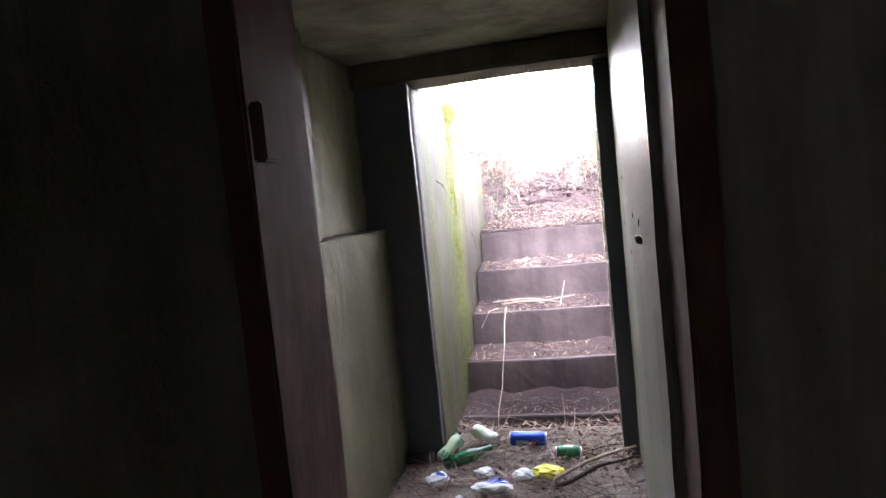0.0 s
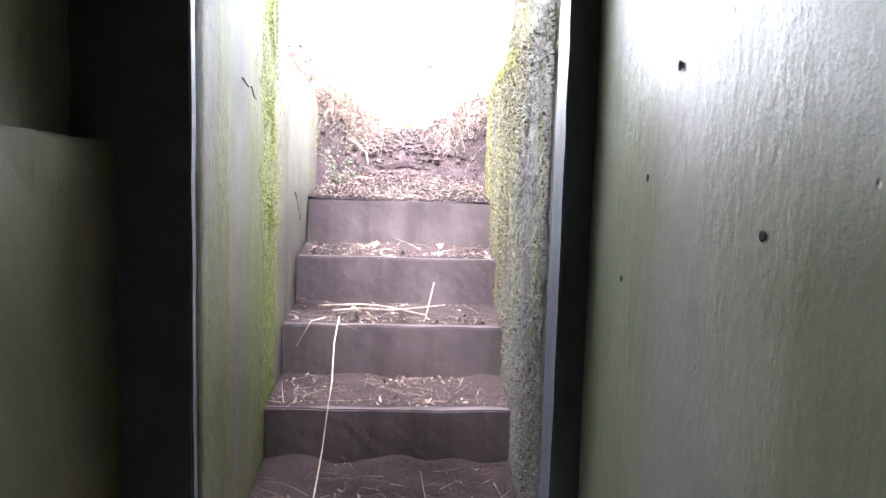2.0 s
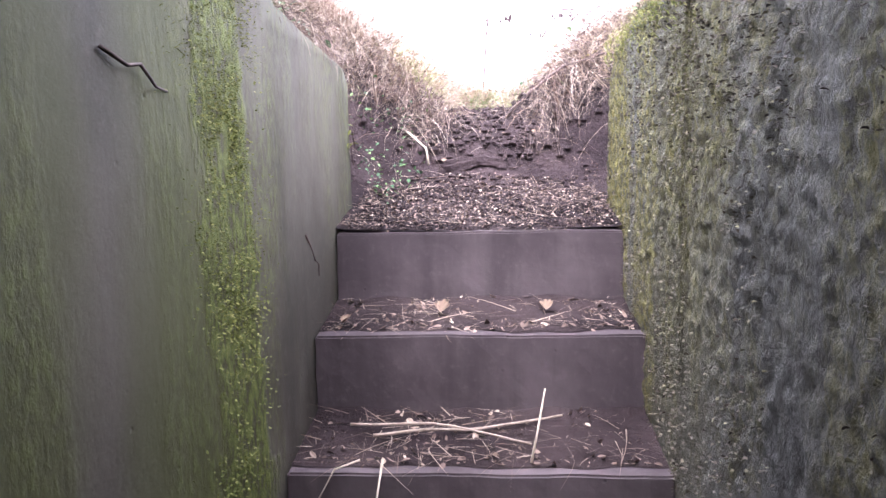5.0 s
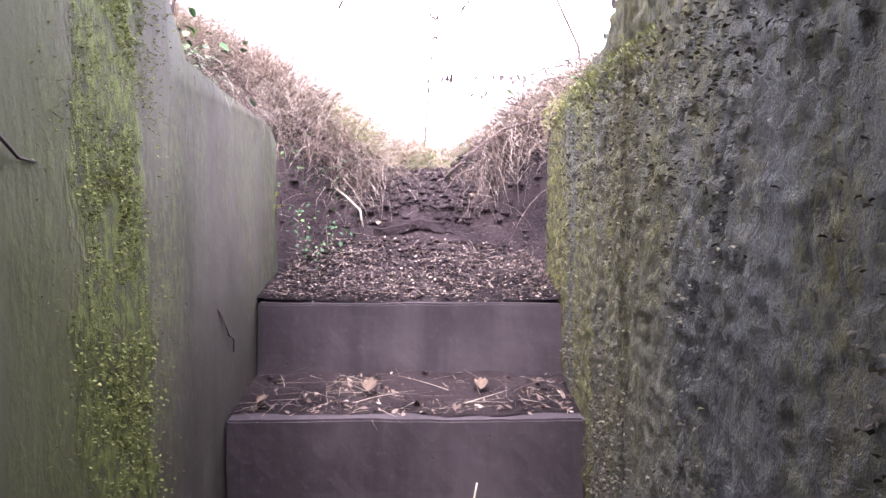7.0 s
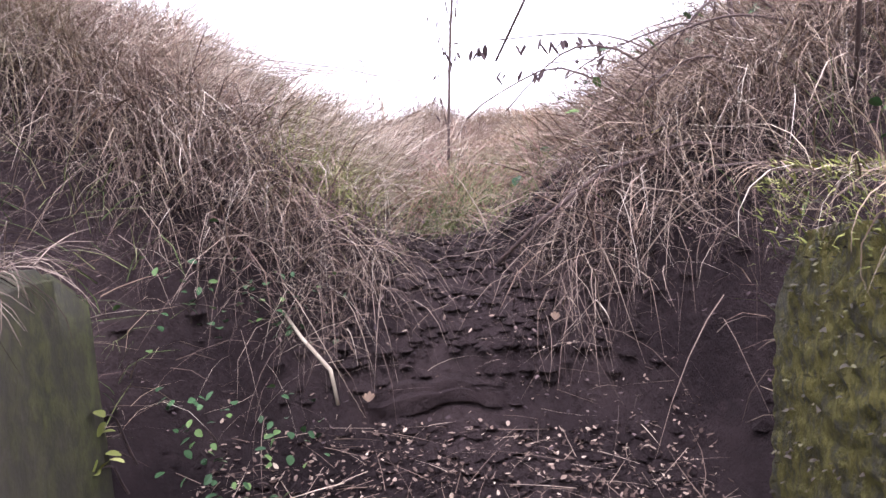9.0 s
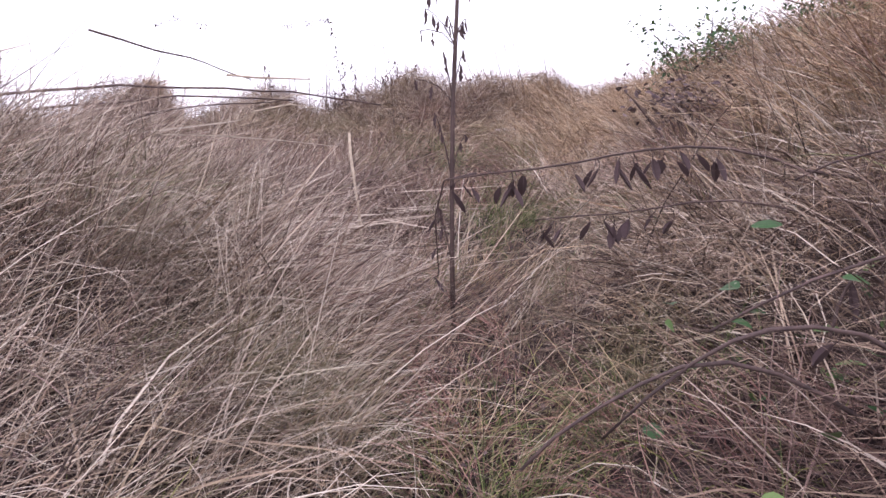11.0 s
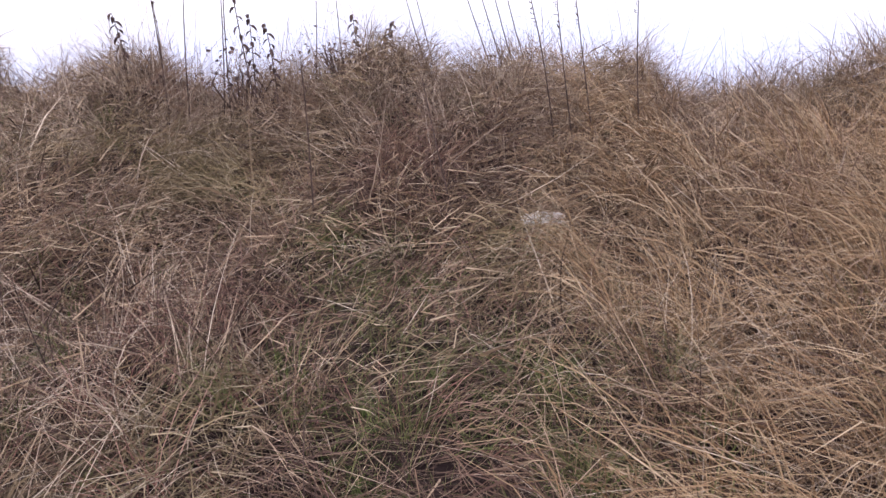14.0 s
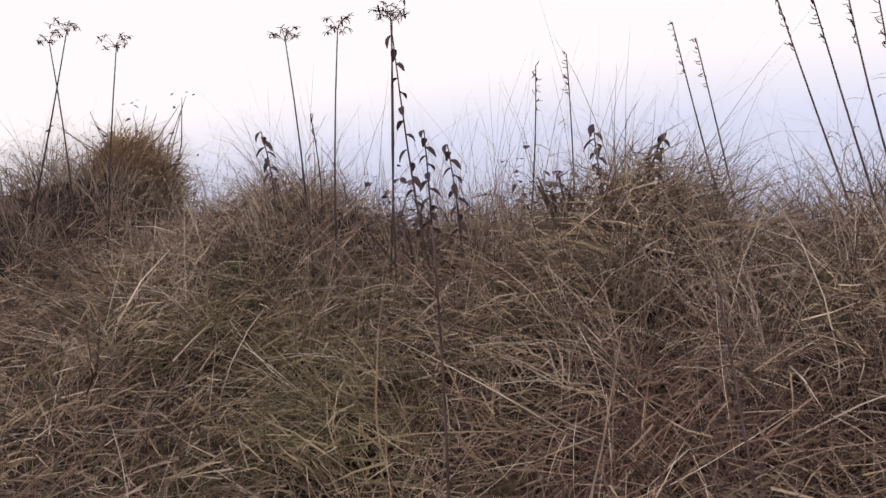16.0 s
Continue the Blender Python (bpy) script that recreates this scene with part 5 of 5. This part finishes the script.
rngp = random.Random(5)
for tip, foot, size in (
    ((0.43, 2.24, 2.40), 6, 0.05), ((0.445, 2.24, 2.37), 6, 0.04), ((0.45, 2.23, 2.34), 6, 0.04), ((0.44, 2.22, 2.31), 5, 0.05), ((0.455, 2.22, 2.29), 5, 0.05),
    ((0.49, 2.22, 2.29), 5, 0.05), ((0.50, 2.23, 2.25), 5, 0.05), ((0.405, 2.22, 2.25), 5, 0.06), ((0.395, 2.22, 2.22), 4, 0.06), ((0.38, 2.21, 2.17), 4, 0.06),
    ((0.445, 2.21, 2.20), 4, 0.05), ((0.49, 2.22, 2.19), 4, 0.06), ((0.43, 2.2, 2.12), 3, 0.06), ((0.48, 2.22, 2.12), 3, 0.07), ((0.36, 2.20, 2.06), 3, 0.06),
    ((0.40, 2.2, 1.98), 2, 0.06), ((0.47, 2.22, 1.92), 2, 0.05), ((0.39, 2.2, 1.75), 1, 0.06), ((0.55, 2.26, 2.43), 6, 0.06), ((0.57, 2.27, 2.40), 6, 0.05),
    ((0.59, 2.27, 2.44), 7, 0.06), ((0.62, 2.28, 2.42), 7, 0.05), ((0.65, 2.29, 2.45), 7, 0.06), ((0.68, 2.30, 2.42), 7, 0.05), ((0.53, 2.25, 2.39), 6, 0.04)):
    e, p = Vector(tip) - WEED, stem_pts[foot]
    br = part("branch", tube([p, p.lerp(e, 0.35) + Vector((0, 0, 0.018)), p.lerp(e, 0.75) + Vector((0, 0, 0.012)), e], 0.002, 0.001, 5), M_STEM, weed)
    for k in range(rngp.choice((2, 3, 3))):
        lb = bmesh.new()
        limp_leaf(lb, e if k == 0 else p.lerp(e, rngp.uniform(0.5, 0.85)) + Vector((0, 0, 0.010)), size * rngp.uniform(0.4, 0.65), size * rngp.uniform(0.12, 0.2), rngp)
        part("leaf", lb, M_DARKLEAF, br, "limp withered leaf", True)


# ---- stalks on the crest ----
def stalk(label, foot, top, kind, seed):
    """A dry stalk with a flower head, a leafy spray or a nodding plume."""
    foot, top = Vector(foot), Vector(top)
    foot.z = float(ground(foot.x, foot.y)) - 0.02
    s = thing("dry_stalk", label, "dry stalk", foot, "dry stalks along the crest")
    d = top - foot
    rng = random.Random(seed)
    bend = Vector((0.04 * (rng.random() - 0.5), 0, 0))
    pts = [d * f + bend * 4 * f * (1 - f) for f in (0, 0.2, 0.4, 0.6, 0.8, 1.0)]
    part("stem", tube(pts, 0.005 if kind != "plume" else 0.004, 0.002, 6), M_STEM, s, "", True)
    if kind == "umbel":
        for k in range(9):
            a = k * 2.4
            w = rng.uniform(0.025, 0.06)
            e = d + Vector((w * math.cos(a), w * math.sin(a), rng.uniform(-0.01, 0.05)))
            ray = part("ray", tube([d, d.lerp(e, 0.5) + Vector((0, 0, 0.008)), e], 0.001, 0.0008, 4), M_STEM, s)
            hb = bmesh.new()
            for j in range(6):
                b2 = j * 1.05
                leaf_into(hb, e, (math.cos(b2), math.sin(b2), rng.gauss(0.2, 0.6)), (-math.sin(b2), math.cos(b2), 0), rng.uniform(0.012, 0.03), 0.007, 0.5, -0.4)
            bmesh.ops.remove_doubles(hb, verts=hb.verts, dist=0.002)
            part("seed_head", hb, M_DARKLEAF, ray, "dry seed cluster")
    elif kind == "leafy":
        for k in range(16):
            f = 0.25 + 0.75 * k / 15
            a = k * 2.4
            lb = bmesh.new()
            leaf_into(lb, d * f + bend * 4 * f * (1 - f), (math.cos(a), math.sin(a), -0.4), (-math.sin(a), math.cos(a), 0.3), rng.uniform(0.03, 0.06), 0.022, 0.7, -0.4)
            part("leaf", lb, M_DARKLEAF, s, "shrivelled dark leaf")
    elif kind == "plume":
        for k in range(14):
            f = 0.78 + 0.22 * k / 13
            lb = bmesh.new()
            a = rng.uniform(0, 6.28)
            droop = Vector(((-0.5 if d.x < 0 else 0.2) + 0.5 * math.cos(a), 0.5 * math.sin(a), rng.uniform(-0.5, 0.9)))
            leaf_into(lb, d * f + bend * 4 * f * (1 - f), droop, (math.sin(a), -math.cos(a), 0.2), rng.uniform(0.012, 0.03), rng.uniform(0.004, 0.008), 0.8, rng.uniform(-0.6, 0.2))
            part("spikelet", lb, M_DARKLEAF if k % 2 else M_ROOT, s, "dry spikelet")
        for k in range(3):
            f, a = rng.uniform(0.2, 0.7), rng.uniform(0, 6.28)
            lb = bmesh.new()
            leaf_into(lb, d * f, (math.cos(a), math.sin(a), 0.6), (-math.sin(a), math.cos(a), 0), rng.uniform(0.05, 0.1), 0.005, 0.5, -0.8)
            part("blade", lb, M_ROOT, s, "narrow dry leaf")
    return s


CREST = (
    ((-1.01, 7.5), (-1.02, 7.63, 2.58), "umbel"), ((-0.88, 7.45), (-0.80, 7.64, 2.60), "umbel"), ((-0.76, 7.6), (-0.68, 7.8, 2.62), "umbel"),
    ((-0.68, 7.55), (-0.62, 7.7, 2.60), "umbel"), ((-0.49, 7.5), (-0.58, 7.62, 2.56), "leafy"), ((-0.55, 7.62), (-0.50, 7.6, 2.25), "leafy"),
    ((-0.40, 7.55), (-0.42, 7.6, 2.2), "leafy"), ((0.05, 7.8), (0.0, 7.85, 2.2), "leafy"), ((0.15, 7.85), (0.22, 7.9, 2.15), "leafy"),
    ((0.41, 8.1), (0.20, 8.22, 2.48), "plume"), ((0.46, 8.1), (0.28, 8.2, 2.42), "plume"), ((0.80, 8.0), (0.53, 8.15, 2.52), "plume"),
    ((0.86, 8.0), (0.62, 8.1, 2.54), "plume"), ((0.92, 7.95), (0.72, 8.1, 2.52), "plume"), ((1.0, 7.95), (0.80, 8.1, 2.5), "plume"),
    ((1.08, 7.1), (0.94, 7.24, 2.36), "plume"), ((1.18, 7.1), (1.06, 7.2, 2.34), "plume"), ((1.28, 7.2), (1.15, 7.3, 2.36), "plume"), ((1.5, 7.2), (1.44, 7.3, 2.4), "plume"),
    ((-2.60, 7.5), (-2.10, 7.6, 2.73), "umbel"), ((-2.45, 7.6), (-2.30, 7.65, 2.70), "umbel"), ((-2.3, 7.6), (-1.86, 7.62, 2.64), "umbel"), ((-1.3, 7.7), (-1.32, 7.75, 2.25), "leafy"), ((-1.15, 7.8), (-1.1, 7.8, 2.3), "plume"),
    ((0.01, 6.5), (0.01, 6.64, 2.24), "plume"), ((0.64, 6.5), (0.46, 6.95, 2.05), "plume"), ((-0.25, 7.8), (-0.2, 7.9, 2.4), "plume"), ((-0.1, 7.9), (-0.12, 8.0, 2.42), "plume"),
)
KIND_LABEL = {"umbel": "tall dry stalk with a star-shaped seed head", "leafy": "dry stalk with shrivelled dark leaves", "plume": "slender dry stalk with a nodding plume"}
for i, (f, tp, kd) in enumerate(CREST):
    stalk(KIND_LABEL[kd], (*f, 0), tp, kd, i)


# ---- thickets and a grass hump ----
def thicket(label, at, radius, height, twigs, leaves, seed, mat):
    rng = random.Random(seed)
    at = Vector((at[0], at[1], float(ground(at[0], at[1])) - 0.03))
    s = thing("shrub", label, "shrub", at, "shrubs on the banks")
    tips = []
    for _ in range(twigs):
        a, r = rng.uniform(0, 6.28), radius * rng.random() ** 0.5
        e = Vector((r * math.cos(a), r * math.sin(a), height * rng.uniform(0.45, 1.0)))
        m = e * 0.5 + Vector((rng.gauss(0, 0.06), rng.gauss(0, 0.06), 0.1))
        part("limb", tube([Vector((0.15 * e.x, 0.15 * e.y, 0)), m, e], 0.007, 0.0015, 5), M_STEM, s)
        tips += [m, e, e.lerp(m, 0.5)]
    part("crown", leafy("crown", "", mat, tips, leaves, (0.015, 0.035), 0.05, seed), mat, s, "small leaves and withered sprays")


thicket("dark evergreen bramble thicket on the bank", (2.0, 4.7), 0.45, 0.55, 22, 900, 1, M_IVY)
thicket("dark withered thicket on the brow of the bank", (1.42, 3.25), 0.3, 0.32, 26, 420, 7, M_DARKLEAF)
thicket("dark bramble thicket above the path", (2.35, 3.9), 0.5, 0.55, 18, 800, 2, M_IVY)
thicket("dark withered leafy sprigs on the crest", (-0.66, 7.72), 0.2, 0.42, 12, 80, 5, M_DARKLEAF)
thicket("dark withered leafy sprigs on the crest", (-0.06, 7.74), 0.22, 0.30, 12, 80, 6, M_DARKLEAF)
thicket("bare twiggy shrub beyond the bank", (-3.0, 8.5), 0.4, 0.75, 44, 90, 3, M_DARKLEAF)
thicket("bare twiggy shrub with few leaves", (-2.0, 6.0), 0.35, 0.4, 20, 150, 4, M_DARKLEAF)

rngh = np.random.default_rng(9)
n = 3500
a, r = rngh.uniform(0, 6.28, n), 0.24 * np.sqrt(rngh.uniform(0, 1, n))
hx, hy = -2.85 + r * np.cos(a), 8.3 + r * np.sin(a)
b = np.stack([hx, hy, ground(hx, hy) + 0.26 * (1 - (r / 0.25) ** 2)], 1)
blades("grass_tussock", M_TAWNY, b, rngh.normal(0.0, 0.7, n), np.abs(rngh.normal(0.7, 0.3, n)), rngh.uniform(0.15, 0.35, n), rngh.uniform(0.003, 0.007, n), rngh.normal(1.2, 0.3, n), rngh, "tawny grass tussock bent by the wind", "grass")

crumpled("plastic_bag", "torn white plastic sheet caught in dry grass", M_WHITE, (0.99, 6.62, float(ground(0.99, 6.62)) + 0.06), (0.085, 0.04, 0.025), 21)


# passage wall: dark lumps painting the shade in chipped sockets, and a rusted stub
M_SOCKETSHADE = plain("socket_shade", ((0.012, 0.011, 0.010), (0.03, 0.027, 0.024)), 0.95, 40, 0, 0.3)
for at, r in (((0.868, -2.54, 1.11), 0.008), ((0.868, -2.80, 1.10), 0.011), ((0.868, -1.78, 0.86), 0.006), ((0.868, -2.02, 1.22), 0.008), ((0.868, -2.3, 0.98), 0.007), ((0.868, -1.9, 1.05), 0.006)):
    bm = bmesh.new()
    bmesh.ops.create_icosphere(bm, subdivisions=2, radius=r)
    for v in bm.verts:
        v.co *= 1 + 0.9 * noise.noise(v.co * 70 + Vector((at[1] * 9, 0, 0)))
        v.co.x *= 0.15
    ob = tagged(part("socket_shade_lump", bm, M_SOCKETSHADE), "flat dark lump painted as the shade of a chipped hole in the passage wall", "hole", "holes in the passage wall")
    ob.location = at
tagged(part("wall_stub", block(0.855, 0.874, -2.87, -2.79, 1.055, 1.07, 0.004, 4, 0.002), M_RUST), "rusted metal stub in the passage wall", "bracket")

# dead roots clinging to the stair wall
for pts in (((-0.010, -1.14, 1.305), (-0.006, -1.09, 1.29), (-0.005, -1.06, 1.295), (-0.006, -1.02, 1.27), (-0.010, -0.98, 1.268)), ((-0.010, -0.31, 0.985), (-0.005, -0.28, 0.95), (-0.006, -0.25, 0.915), (-0.004, -0.22, 0.90), (-0.010, -0.20, 0.865))):
    tagged(part("dead_root", tube(pts, 0.003, 0.0015, 6, 0.4, 5), M_STEM, None, "", True), "short dead root clinging to the stair wall", "root", "dead roots on the stair wall")

# roots and threads that hang from the lintel
rngr = np.random.default_rng(31)
n = 60
b = np.stack([rngr.uniform(-0.1, 0.85, n), rngr.uniform(-1.60, -1.40, n), np.full(n, 1.745)], 1)
blades("lintel_roots", M_ROOT, b, rngr.uniform(0, 6.28, n), np.full(n, 2.9), rngr.uniform(0.02, 0.11, n), rngr.uniform(0.001, 0.003, n), rngr.normal(0.15, 0.2, n), rngr, "pale roots hanging from the lintel", "roots", segs=3)

# dry straws and twigs strewn over the passage floor
rngf = np.random.default_rng(41)
for nm, mat, n, ln, wd, lab in (("floor_straw", M_GRASS, 1900, (0.03, 0.16), (0.0015, 0.0035), "dry straws strewn over the passage floor"), ("floor_twigs", M_BROWN, 900, (0.05, 0.22), (0.0015, 0.003), "dark thin twigs strewn over the passage floor")):
    fx, fy = rngf.uniform(-0.25, 0.84, n), -1.44 - 1.9 * rngf.uniform(0, 1, n) ** 1.3
    fb = np.stack([fx, fy, np.full(n, 0.012) + rngf.uniform(0, 0.018, n)], 1)
    blades(nm, mat, fb, rngf.uniform(0, 6.28, n), rngf.normal(1.5, 0.08, n), rngf.uniform(*ln, n), rngf.uniform(*wd, n), rngf.normal(0, 0.2, n), rngf, lab, "straw")


# crumbling soil on the cut face and the landing
def clods(label, count, spot, size, seed):
    rng = random.Random(seed)
    verts, faces = [], []
    shape = [(1, 0, 0), (0.3, 0.95, 0), (-0.8, 0.6, 0), (-0.8, -0.6, 0), (0.3, -0.95, 0), (0.1, 0, 0.75), (0, 0, -0.6)]
    for _ in range(count):
        x, y = spot(rng)
        r, a = size[0] + (size[1] - size[0]) * rng.random() ** 3, rng.uniform(0, 6.28)
        z, i = float(ground(x, y)) + 0.25 * r, len(verts)
        for p in shape:
            k = r * rng.uniform(0.7, 1.25)
            verts.append((x + k * (p[0] * math.cos(a) - p[1] * math.sin(a)), y + k * (p[0] * math.sin(a) + p[1] * math.cos(a)), z + k * p[2]))
        for j in range(5):
            faces += [(i + j, i + (j + 1) % 5, i + 5), (i + (j + 1) % 5, i + j, i + 6)]
    me = bpy.data.meshes.new("soil_clods")
    me.from_pydata(verts, [], faces)
    me.materials.append(M_SOIL)
    tagged(new("soil_clods", me), label, "soil", kind="stuff")


clods("crumbled dark soil clods on the cut bank", 1500, lambda r: (r.gauss(0.45, 0.25), r.uniform(0.45, 1.05)), (0.004, 0.022), 3)
clods("crumbled dark soil on the landing", 1800, lambda r: (r.uniform(0.02, 0.8), r.uniform(0.03, 0.5)), (0.003, 0.012), 4)
